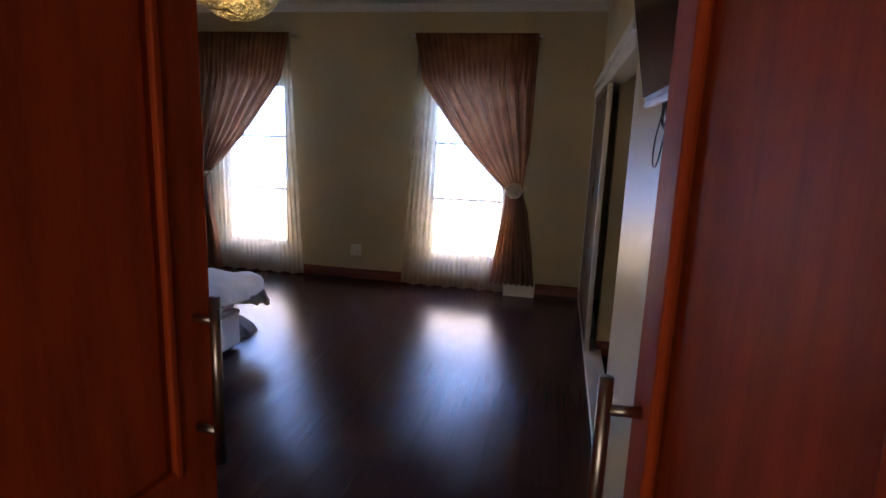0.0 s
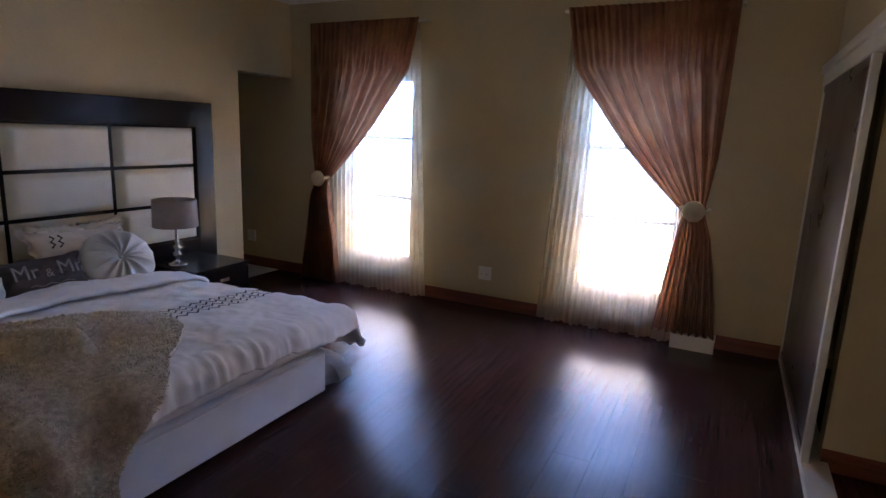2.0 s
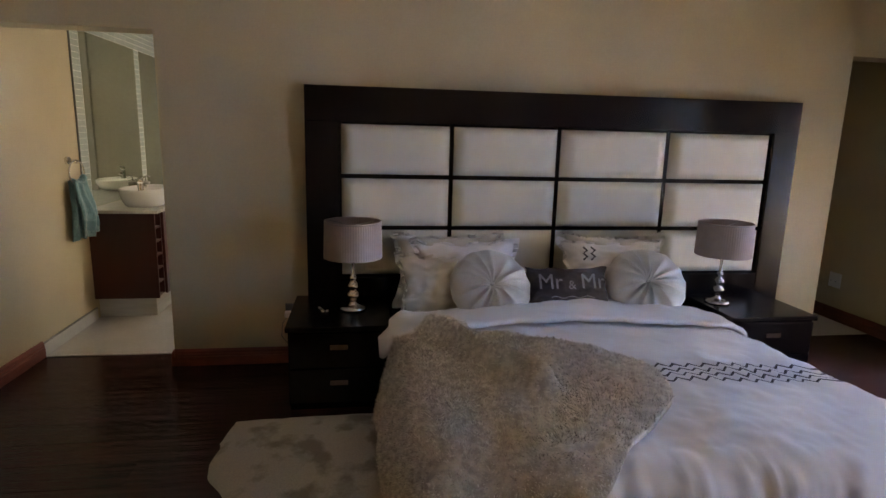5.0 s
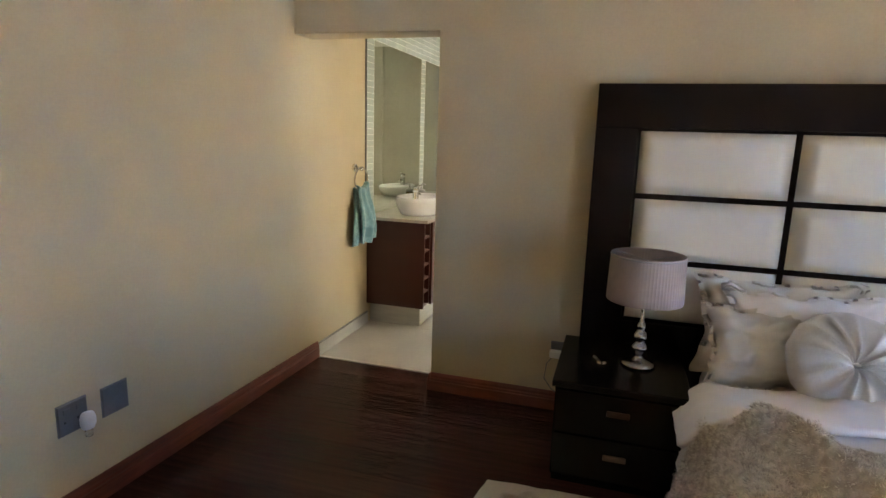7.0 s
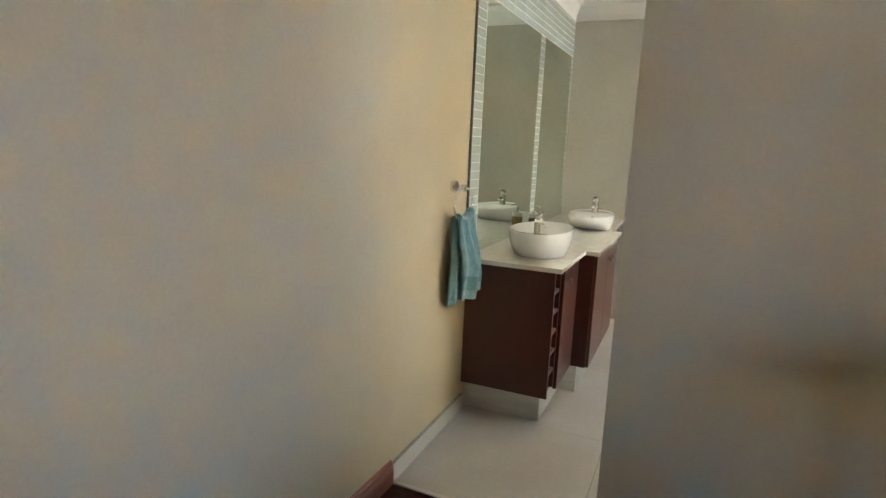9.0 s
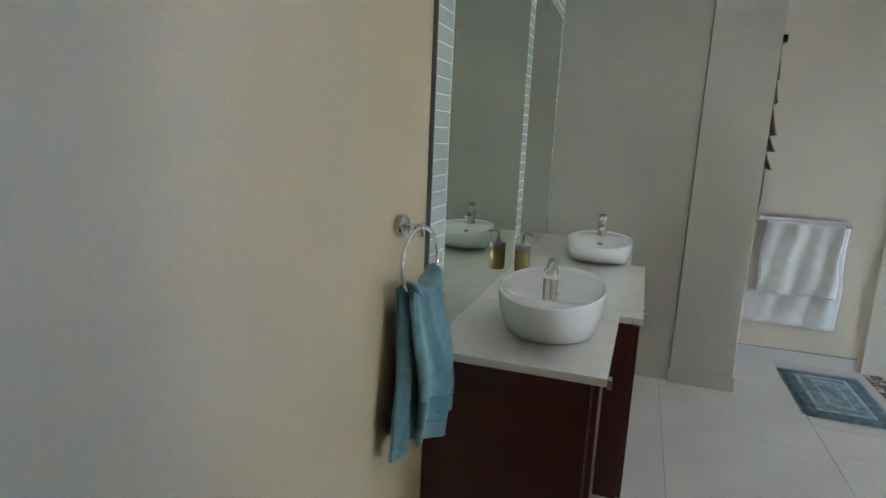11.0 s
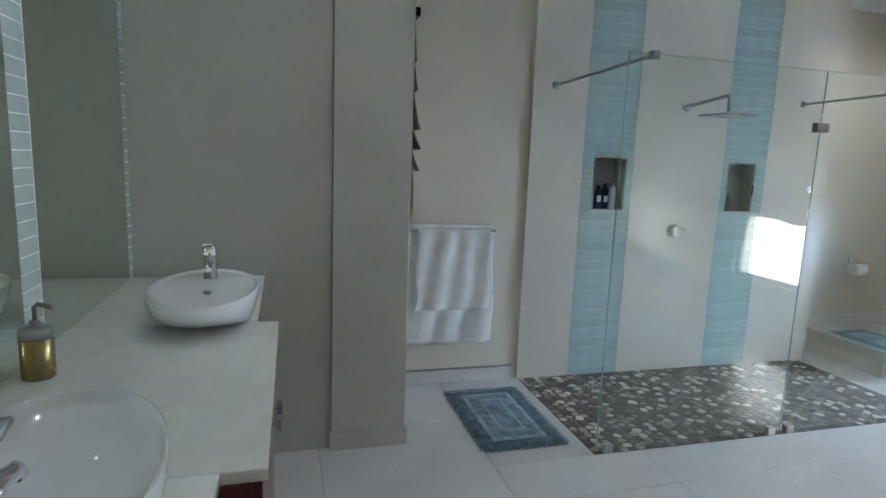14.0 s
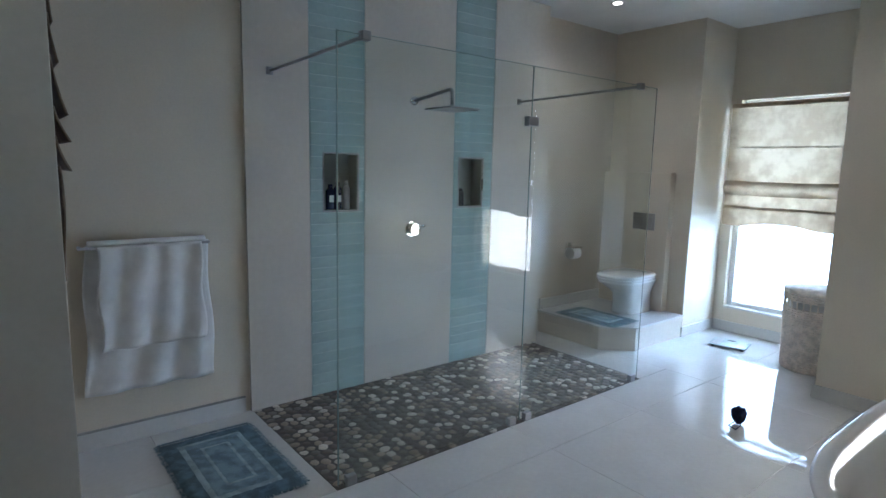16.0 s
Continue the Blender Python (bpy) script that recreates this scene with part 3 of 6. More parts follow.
def headboard():
    h = thing("headboard", "tall wide espresso wood headboard with cream padded panels", "headboard", (-3.046, 4.41, 0))
    y0, y1 = 2.75 - 4.41, 6.07 - 4.41
    part("frame_top", box(0.004, y0, 1.58, 0.085, y1, 1.79, 0.004), ESPRESSO, h)
    part("frame_side", box(0.004, y0, 0, 0.085, 2.953 - 4.41, 1.58, 0.004), ESPRESSO, h)
    part("frame_side", box(0.004, 5.885 - 4.41, 0, 0.085, y1, 1.58, 0.004), ESPRESSO, h)
    part("frame_base", box(0.004, 2.953 - 4.41, 0, 0.085, 5.885 - 4.41, 0.60, 0.004), ESPRESSO, h)
    part("backing", box(0.0, 2.953 - 4.41, 0.60, 0.05, 5.885 - 4.41, 1.58), ESPRESSO, h)
    ys = [2.953, 3.66, 4.368, 5.128, 5.885]
    zs = [0.60, 0.918, 1.246, 1.58]
    for a, b in zip(ys, ys[1:]):
        for c, d in zip(zs, zs[1:]):
            w, ht, g = b - a, d - c, 0.014

            def pad(u, v, a=a, c=c, w=w, ht=ht):
                e = min(u, 1 - u) * w / 0.05, min(v, 1 - v) * ht / 0.05
                k = min(1, e[0]) * (2 - min(1, e[0])), min(1, e[1]) * (2 - min(1, e[1]))
                return (0.052 + 0.05 * math.sqrt(max(0, k[0] * k[1])), a - 4.41 + g + u * (w - 2 * g), c + g + v * (ht - 2 * g))
            part("padded_panel", sheet(18, 12, pad), LEATHER, h, "", True)


headboard()


PULL = surf("dull_bronze", (0.13, 0.08, 0.06), 0.45, 0.7)


def nightstand(y, label):
    n = thing("nightstand", label, "nightstand", (-2.66, y, 0), group="nightstands beside the bed")
    part("body", box(-0.29, -0.272, 0.03, 0.31, 0.272, 0.455, 0.004), ESPRESSO, n)
    part("top", box(-0.295, -0.285, 0.455, 0.334, 0.285, 0.485, 0.005), ESPRESSO, n)
    part("plinth", box(-0.28, -0.265, 0, 0.305, 0.265, 0.03), ESPRESSO, n)
    for z0, z1 in ((0.045, 0.24), (0.25, 0.445)):
        d = part("drawer", box(0.31, -0.265, z0, 0.328, 0.265, z1, 0.003), ESPRESSO, n)
        zc = (z0 + z1) / 2 + 0.02
        part("drawer_pull", box(0.328, -0.048, zc - 0.014, 0.336, 0.048, zc + 0.014, 0.004), PULL, d, "dull bronze cup pull")


nightstand(2.965, "espresso wood two-drawer nightstand beside the bed")
nightstand(5.57, "espresso wood nightstand on the window side of the bed")


def table_lamp(x, y, label):
    l = thing("table_lamp", label, "table lamp", (x, y, 0.486), group="bedside lamps")
    prof = [(0.075, 0), (0.078, 0.006), (0.07, 0.016), (0.04, 0.024), (0.02, 0.034), (0.016, 0.05), (0.024, 0.062), (0.034, 0.078), (0.036, 0.09),
            (0.026, 0.104), (0.017, 0.114), (0.026, 0.128), (0.031, 0.142), (0.024, 0.158), (0.013, 0.17), (0.018, 0.182), (0.021, 0.192), (0.014, 0.204),
            (0.009, 0.215), (0.009, 0.34), (0.015, 0.345), (0.015, 0.38)]
    part("turned_base", lathe(prof, 28), LAMPMETAL, l, "turned shiny nickel stem", True)
    bm = bmesh.new()
    n = 144
    rings = []
    for r, z, in ((0.168, 0.315), (0.169, 0.32), (0.163, 0.525), (0.162, 0.53), (0.159, 0.527), (0.165, 0.318)):
        rings.append([bm.verts.new(((r + 0.0009 * (k % 2)) * math.cos(2 * math.pi * k / n), (r + 0.0009 * (k % 2)) * math.sin(2 * math.pi * k / n), z)) for k in range(n)])
    for a, b in zip(rings, rings[1:] + rings[:1]):
        for k in range(n):
            bm.faces.new((a[k], a[(k + 1) % n], b[(k + 1) % n], b[k]))
    sh = part("shade", bm, SHADE, l, "taupe pleated drum shade")
    bm = tube([(0.163 * math.cos(a), 0.163 * math.sin(a), 0.522) for a in [2 * math.pi * k / 40 for k in range(40)]], 0.003, 6, closed=True)
    for k in range(3):
        a = k * 2.094
        tube([(0, 0, 0.50), (0.16 * math.cos(a), 0.16 * math.sin(a), 0.52)], 0.002, 6, bm)
    part("shade_ring", bm, STEEL, sh)
    part("bulb", lathe([(0.012, 0.38), (0.014, 0.40), (0.026, 0.43), (0.03, 0.455), (0.02, 0.48), (0.0001, 0.488)], 16), WHITEPLASTIC, l, "", True)


table_lamp(-2.65, 3.04, "silver table lamp with taupe drum shade, switched off")
table_lamp(-2.65, 5.39, "silver table lamp on the window-side nightstand, switched off")


def duvet():
    def fn(u, v):
        px, py = -2.38 + u * 1.77, 2.98 + v * 2.36
        px += 0.03 * wob(px, py, 9, 3)
        # the corner is rounded off
        cx, cy = max(0.0, px + 0.80), max(0.0, py - 4.99)
        reach = math.hypot(cx, cy)
        if cx and cy and reach > 0.31:
            px, py = -0.80 + cx * 0.31 / reach, 4.99 + cy * 0.31 / reach
        p = drape_point(px, py, 0.0, puff=1.5)
        f = duvet_fold(px, py)
        p.x += f * (py < 5.0)
        p.y += f * (py > 4.8)
        p.z += 0.5 * abs(f)
        p.z += 0.009 * wob(px * 1.6, py * 2, 2, 3.5) + 0.01 * abs(wob(px, py, 7, 11))
        return p
    d = part("duvet", sheet(140, 170, fn, 0.03), LINEN, None, "crumpled white cotton duvet with dark zigzag bands", True)
    tagged(d, "", "duvet")
    # turned-down edge
    def fold(u, v):
        px, py = -2.44 + u * 0.36, 3.05 + v * 2.22
        px += 0.03 * math.sin(py * 4) + 0.02 * wob(px, py, 4, 4)
        p = drape_point(px, py, 0.042, puff=1.5)
        # the loose near corner stands away from the bed
        loose = smoothstep((3.36 - py) / 0.26)
        p.y -= 0.05 * loose
        p.z = lerp(p.z, 0.53 - 0.10 * loose, 0.75 * loose)
        p.z += 0.02 * math.sin(u * math.pi) + 0.012 * wob(px * 2, py, 3, 8) + 0.007 * abs(wob(px, py * 1.5, 6, 17))
        return p
    part("turned_edge", sheet(14, 100, fold, 0.024), LINEN, d, "", True)
    for row in range(4):
        bm = bmesh.new()
        last = None
        n = 42
        for k in range(n + 1):
            py = 3.62 + k * (5.12 - 3.62) / n
            px = -1.47 + row * 0.054 + (0.019 if k % 2 else -0.019)
            a = fn((px - 0.0075 + 2.38) / 1.77, (py - 2.98) / 2.36)
            b = fn((px + 0.0075 + 2.38) / 1.77, (py - 2.98) / 2.36)
            va, vb = bm.verts.new(a + Vector((0, 0, 0.004))), bm.verts.new(b + Vector((0, 0, 0.004)))
            if last:
                bm.faces.new((last[0], last[1], vb, va))
            last = (va, vb)
        part("zigzag_band", bm, ZIGZAG, d, "dark embroidered zigzag line")


duvet()


def fur_throw():
    ridge = [(-2.07, 3.42), (-1.63, 3.58), (-1.22, 3.75)]

    def fn(u, v):
        # u from the head to the foot, v from the hanging near side to its inner edge
        inner = lerp(3.62, 4.24, smoothstep((u - 0.05) / 0.42)) if u < 0.5 else lerp(4.24, 3.5, smoothstep((u - 0.5) / 0.5))
        px = lerp(-2.12, -0.36, u) + 0.03 * wob(u * 3, v * 3, 1, 1)
        py = lerp(2.78, inner, v) + 0.035 * wob(u * 5, v * 2, 4, 1)
        p = drape_point(px, py, 0.055, puff=1.0)
        # a raised fold that runs askew
        best = 9.0
        for (x0, y0), (x1, y1) in zip(ridge, ridge[1:]):
            k = ((px - x0) * (x1 - x0) + (py - y0) * (y1 - y0)) / ((x1 - x0) ** 2 + (y1 - y0) ** 2)
            k = min(1, max(0, k))
            best = min(best, math.hypot(px - lerp(x0, x1, k), py - lerp(y0, y1, k)))
        p.z += (0.075 + 0.015 * math.sin(px * 9 + py * 7)) * math.exp(-(best / 0.04) ** 2)
        p.z -= 0.03 * math.exp(-((best - 0.11) / 0.05) ** 2)
        p.z += 0.02 * wob(px, py, 2, 5) * (v > 0.3)
        if px > -0.8:
            p.x += 0.02 + 0.02 * math.sin(py * 14)
        if py < 3.27:
            p.y -= 0.008 + 0.012 * math.sin(px * 11)
        p.z = max(p.z, 0.05)
        return p
    t = part("fur_throw", sheet(100, 90, fn, 0.02), FUR, None, "grey-brown shaggy faux fur throw spread over the bed corner", True)
    tagged(t, "", "throw")
    rng = np.random.RandomState(5)
    vs, fs = [], []
    for k in range(52000):
        u, v = rng.rand(), rng.rand()
        p = fn(u, v)
        q = fn(min(1, u + 0.01), v) - p
        w = fn(u, min(1, v + 0.01)) - p
        nn = q.cross(w)
        if nn.length < 1e-9:
            continue
        nn.normalize()
        if nn.z < -0.2:
            nn = -nn
        lean = Vector((rng.uniform(-1, 1) + 0.4, rng.uniform(-1, 1) - 0.4, rng.uniform(-0.8, 0.2)))
        clump = Vector((wob(p.x, p.y, p.z, 22), wob(p.x, p.y, p.z + 7, 22), 0)) * 1.3
        tip = p + (nn * 0.9 + 0.45 * lean + clump).normalized() * rng.uniform(0.009, 0.021)
        side = Vector((rng.uniform(-1, 1), rng.uniform(-1, 1), rng.uniform(-1, 1))).normalized() * 0.0022
        i = len(vs)
        vs += [p - side, p + side, tip]
        fs.append((i, i + 1, i + 2))
    me = bpy.data.meshes.new("shag")
    me.from_pydata([tuple(v) for v in vs], [], fs)
    me.materials.append(FURTIP)
    ob = new("shag", me)
    ob.parent = t
    tagged(ob, "shaggy grey-brown pile", "", "", "stuff")


fur_throw()


def cushion(name, w, h, t, material, m, label, pinch=0.12, seed=0, flange=0.0, category="pillow"):
    """A stuffed cushion standing in its local xz plane, thickness along y; flange is a limp flat border."""
    bm = bmesh.new()
    n, out = 44, 1 + flange
    for s in (-1, 1):
        g = []
        for i in range(n + 1):
            row = []
            for j in range(n + 1):
                u, v = (2 * i / n - 1) * out, (2 * j / n - 1) * out
                cu, cv = max(-1, min(1, u)), max(-1, min(1, v))
                e = (1 - abs(cu) ** 2.6) * (1 - abs(cv) ** 2.6)
                pw = 1 - pinch * (1 - cu * cu) * (abs(cv) ** 3) * 0.5
                ph = 1 - pinch * (1 - cv * cv) * (abs(cu) ** 3) * 0.5
                y = s * (t / 2) * max(0, e) ** 0.5 * (1 + 0.16 * wob(u, v, seed, 2.5)) + 0.012 * wob(u * 2, v * 2, seed + 5, 2)
                # creases that run in from the seams, and soft dents
                crease = abs(wob(u * 1.4 + 0.5 * v, v * 1.4 - 0.4 * u, seed + 3, 2.6))
                y += s * e ** 0.5 * (0.019 * crease + 0.010 * wob(u * 4, v * 4, seed + 4, 2) - 0.010)
                edge = max(abs(u), abs(v))
                rim = smoothstep((edge - 0.8) / (out - 0.8))
                y += rim * (0.012 + 0.08 * flange) * math.sin(11 * (u if abs(v) > abs(u) else v) + seed) + 0.05 * flange * rim * wob(u * 3, v * 3, seed + 8, 1)
                row.append(bm.verts.new((u * w / 2 * ph, y - s * 0.0002, v * h / 2 * pw + 0.014 * wob(u, v, seed + 9, 2))))
            g.append(row)
        for i in range(n):
            for j in range(n):
                q = (g[i][j], g[i + 1][j], g[i + 1][j + 1], g[i][j + 1])
                bm.faces.new(q if s < 0 else q[::-1])
    bmesh.ops.remove_doubles(bm, verts=bm.verts, dist=0.0008)
    ob = part(name, bm, material, None, label, True)
    ob.matrix_basis = m
    return tagged(ob, "", category)


def lean_pose(x, y, z, tilt, turn=0.0):
    """Stands a cushion against the headboard, its face to the foot of the bed."""
    return pose(x, y, z, 0, 0, 90 + turn) @ pose(0, 0, 0, -tilt, 0, 0)


cushion("pillow", 0.66, 0.42, 0.20, CREAMCOTTON, lean_pose(-2.82, 3.64, 0.69, 18, 4), "plump cream cotton pillow leaning on the headboard", 0.3, 1, 0.12)
cushion("pillow", 0.66, 0.42, 0.20, CREAMCOTTON, lean_pose(-2.82, 4.74, 0.69, 18, -2), "plump cream cotton pillow leaning on the headboard", 0.3, 2, 0.12)
cushion("pillow", 0.65, 0.41, 0.18, LINEN, lean_pose(-2.71, 3.74, 0.68, 26, 3), "white cotton pillow leaning on another pillow", 0.3, 3, 0.10)
wp = cushion("pillow", 0.65, 0.41, 0.18, LINEN, lean_pose(-2.71, 4.68, 0.68, 26, -3), "white cotton pillow with a small dark zigzag", 0.3, 4, 0.10)
cushion("pillow", 0.47, 0.36, 0.16, CREAMCOTTON, lean_pose(-2.62, 3.55, 0.645, 30, 8), "smaller cream cotton pillow in front of white one", 0.3, 6, 0.12)
for row in range(2):
    bm = bmesh.new()
    zz = [(-0.20 + row * 0.05 + (0.012 if k % 2 else -0.012), -0.09 + 0.0012 * k, 0.14 - 0.02 * k) for k in range(5)]
    tube(zz, 0.006, 6, bm)
    part("zigzag_print", bm, ZIGZAG, wp, "dark zigzag print")


def round_cushion(m, label):
    bm = bmesh.new()
    n, rings = 96, []
    R, T = 0.245, 0.088
    for side in (-1, 1):
        rr = []
        for i in range(13):
            f = i / 12
            r = R * f
            ring = []
            for k in range(n):
                a = 2 * math.pi * k / n
                pl = 1 - 2 * abs(math.sin(a * 6.5 + 0.6 * math.sin(a * 3))) ** 0.7
                prof = (1 - f ** 3.2) ** 0.5 if f < 1 else 0
                dip = 1 - 0.62 * math.exp(-(f / 0.16) ** 2)
                y = side * (T * prof * dip + 0.013 * pl * f * (1 - f) * 4)
                rad = r * (1 + 0.012 * pl * f)
                ring.append(bm.verts.new((rad * math.cos(a), y, rad * math.sin(a) * 0.96)))
            rr.append(ring)
        for a, b in zip(rr, rr[1:]):
            for k in range(n):
                q = (a[k], a[(k + 1) % n], b[(k + 1) % n], b[k])
                bm.faces.new(q if side < 0 else q[::-1])
    bmesh.ops.remove_doubles(bm, verts=bm.verts, dist=0.0006)
    c = part("round_cushion", bm, SATIN, None, label, True)
    c.matrix_basis = m
    tagged(c, "", "cushion", "round satin cushions")
    part("button", lathe([(0.0001, -0.012), (0.012, -0.009), (0.018, 0), (0.012, 0.008), (0.0001, 0.01)], 16, at=(0, -0.037, 0)), SATIN, c, "covered button", True)


round_cushion(lean_pose(-2.48, 3.83, 0.655, 36, 6), "round silver satin cushion with gathered pleats and button")
round_cushion(lean_pose(-2.50, 4.80, 0.655, 36, -7), "round silver satin cushion with gathered pleats and button")
dark = cushion("cushion", 0.52, 0.27, 0.12, CHARCOAL, lean_pose(-2.50, 4.31, 0.635, 30, 0), "charcoal oblong cushion with pale lettering", 0.2, 8, category="cushion")


def lettering(text, size, m, parent, material, name="lettering"):
    cu = bpy.data.curves.new(name, "FONT")
    cu.body, cu.size, cu.extrude, cu.align_x, cu.align_y = text, size, 0.0015, "CENTER", "CENTER"
    ob = bpy.data.objects.new(name, cu)
    scene.collection.objects.link(ob)
    dg = bpy.context.evaluated_depsgraph_get()
    me = bpy.data.meshes.new_from_object(ob.evaluated_get(dg))
    bpy.data.objects.remove(ob)
    me.materials.clear()
    me.materials.append(material)
    ob = new(name, me)
    ob.parent = parent
    ob.matrix_basis = m
    return ob


lettering("Mr", 0.13, pose(-0.13, -0.068, 0.02, 90, 0, 0), dark, PRINT)
lettering("&", 0.075, pose(0.0, -0.07, 0.0, 90, 0, 0), dark, PRINT)
lettering("Mr", 0.13, pose(0.13, -0.068, 0.02, 90, 0, 0), dark, PRINT)
bm = tube([(-0.13 + 0.02 * k, -0.064, -0.07 + 0.007 * math.sin(k * 1.3)) for k in range(14)], 0.0025, 6)
part("printed_flourish", bm, PRINT, dark, "pale printed flourish")


def rug(name, pts, label, zt=0.025, material=SHEEP):
    """A hide with an uneven outline."""
    cx, cy = sum(p[0] for p in pts) / len(pts), sum(p[1] for p in pts) / len(pts)
    n = len(pts) * 8

    def edge(a):
        a = (a % 1.0) * len(pts)
        i, f = int(a) % len(pts), a - int(a)
        p0, p1 = Vector(pts[i]), Vector(pts[(i + 1) % len(pts)])
        return p0.lerp(p1, smoothstep(f))
    bm = bmesh.new()
    rings = []
    for j in range(9):
        f = j / 8
        ring = []
        for k in range(n):
            e = edge(k / n)
            s = f * (1 + 0.03 * wob(k * 0.35, f, 2, 1))
            z = zt * (1 - f ** 6) + 0.003 + 0.006 * wob(k, f * 9, 1, 0.7) * (f < 0.95)
            ring.append(bm.verts.new((cx + (e.x - cx) * s, cy + (e.y - cy) * s, z)))
        rings.append(ring)
    for a, b in zip(rings, rings[1:]):
        for k in range(n):
            bm.faces.new((a[k], a[(k + 1) % n], b[(k + 1) % n], b[k]))
    bmesh.ops.remove_doubles(bm, verts=bm.verts, dist=1e-5)
    bmesh.ops.recalc_face_normals(bm, faces=bm.faces)
    ob = part(name, bm, material, None, label, True)
    return tagged(ob, "", "rug")


rug("hide_rug", [(-2.24, 2.43), (-2.02, 2.40), (-1.76, 2.40), (-1.55, 2.52), (-1.30, 2.62), (-1.15, 2.95), (-1.2, 3.3), (-1.6, 3.45), (-2.2, 3.4), (-2.27, 3.1), (-2.26, 2.7)],
    "cream and grey shaggy hide rug beside the bed")
rug("floor_cushion", [(-1.5, 5.0), (-1.1, 4.98), (-0.92, 5.02), (-0.84, 5.14), (-0.86, 5.3), (-1.0, 5.42), (-1.3, 5.46), (-1.5, 5.4)],
    "grey furry flat floor cushion beside the bed", 0.10, POUF)


# curtains
def edge_path(z, pts):
    for (za, xa), (zb, xb) in zip(pts, pts[1:]):
        if zb <= z <= za:
            f = (za - z) / (za - zb)
            return lerp(xa, xb, f)
    return pts[-1][1]


def curtain(flip, label):
    def fx(x):
        return -1.48 - x if flip else x
    c = thing("curtain", label, "curtain", (fx(0.52), Y_N - 0.12, 0), group="tied-back bedroom curtains")
    ox = fx(0.52)
    inner = [(2.62, -0.06), (2.16, 0.03), (2.0, 0.14), (1.85, 0.26), (1.7, 0.38), (1.55, 0.515), (1.4, 0.665), (1.27, 0.80), (1.15, 0.93), (1.1, 0.95), (1.0, 0.93), (0.5, 0.86), (0.02, 0.80)]
    outer = [(2.62, 1.17), (2.0, 1.165), (1.5, 1.15), (1.15, 1.11), (1.08, 1.11), (0.9, 1.17), (0.4, 1.25), (0.02, 1.30)]

    def fn(u, v):
        z = lerp(2.62, 0.03 if flip else 0.125, v)
        a, b = edge_path(z, inner), edge_path(z, outer)
        if z > 1.12:
            z -= 0.05 * (1 - u) * smoothstep((2.1 - z) / 0.9)
        wide = (b - a) / 1.2
        amp = 0.012 + 0.024 * min(1, wide) * smoothstep((2.5 - z) / 0.35) + (0.02 if z < 1.0 else 0)
        low = smoothstep((2.46 - z) / 0.5)
        s = lerp(math.sin(u * 2 * math.pi * 22), math.sin(u * 2 * math.pi * 8.5 + 1.8 * wob(u * 3, v * 2, 1, 1)) + 0.3 * math.sin(u * 2 * math.pi * 19 + 4 * v), low)
        y = -amp * s - 0.015 * smoothstep((1.5 - abs(z - 1.2)) / 1.5) + 0.006 * wob(u * 8, v * 8, 3, 1)
        if z > 2.44:
            y += 0.006 * math.sin(u * 230)
        return (fx(lerp(a, b, u)) - ox, y - 0.045, max(0.02, z))
    part("drape", sheet(170, 90, fn), CURTAIN, c, "shot copper-brown taffeta drape", True)

    def sheer(u, v):
        z = lerp(2.58, 0.015, v)
        x = lerp(lerp(-0.03, -0.17, v), 1.0, u)
        y = 0.03 + 0.017 * math.sin(u * 2 * math.pi * 21 + wob(u * 4, v * 1.5, 6, 1)) + 0.006 * math.sin(u * 130)
        return (fx(x) - ox, y, z + 0.01 * math.sin(u * 40))
    part("sheer", sheet(190, 40, sheer), SHEER, c, "gold-tinted voile sheer", True)
    part("rod", tube([(fx(-0.1) - ox, 0.0, 2.60), (fx(1.2) - ox, 0.0, 2.60)], 0.012, 12), FRAMEALU, c, "slim white curtain rod", True)
    for x in (-0.09, 1.19):
        part("rod_bracket", tube([(fx(x) - ox, 0.0, 2.60), (fx(x) - ox, 0.118, 2.60)], 0.009, 10), FRAMEALU, c, "", True)
    tb = part("tieback", tube([(fx(0.93) - ox, -0.02, 1.13), (fx(0.95) - ox, -0.10, 1.12), (fx(1.03) - ox, -0.115, 1.11), (fx(1.11) - ox, -0.09, 1.10), (fx(1.13) - ox, 0.115, 1.10)], 0.016, 10), TASSEL, c, "cream rope tieback", True)
    bm = bmesh.new()
    lathe([(0.0001, 0.03), (0.03, 0.028), (0.06, 0.022), (0.078, 0.012), (0.08, 0.0), (0.06, -0.004)], 36, bm)
    for v in bm.verts:
        v.co = Vector((fx(1.03) - ox + v.co.x, -0.118 - v.co.z, 1.105 + v.co.y))
    bmesh.ops.recalc_face_normals(bm, faces=bm.faces)
    part("rosette", bm, TASSEL, tb, "round cream rosette", True)


curtain(False, "copper-brown tied-back drape over a pale sheer, nearer the wardrobe")
curtain(True, "copper-brown tied-back drape over a pale sheer, nearer the bed")
b = thing("storage_box", "small white cardboard box on the floor under the curtain", "box", (1.14, Y_N - 0.11, 0))
part("body", box(-0.17, -0.07, 0, 0.15, 0.06, 0.10, 0.004), WHITEPLASTIC, b)
part("lid", box(-0.175, -0.075, 0.10, 0.155, 0.065, 0.125, 0.005), WHITEPLASTIC, b)

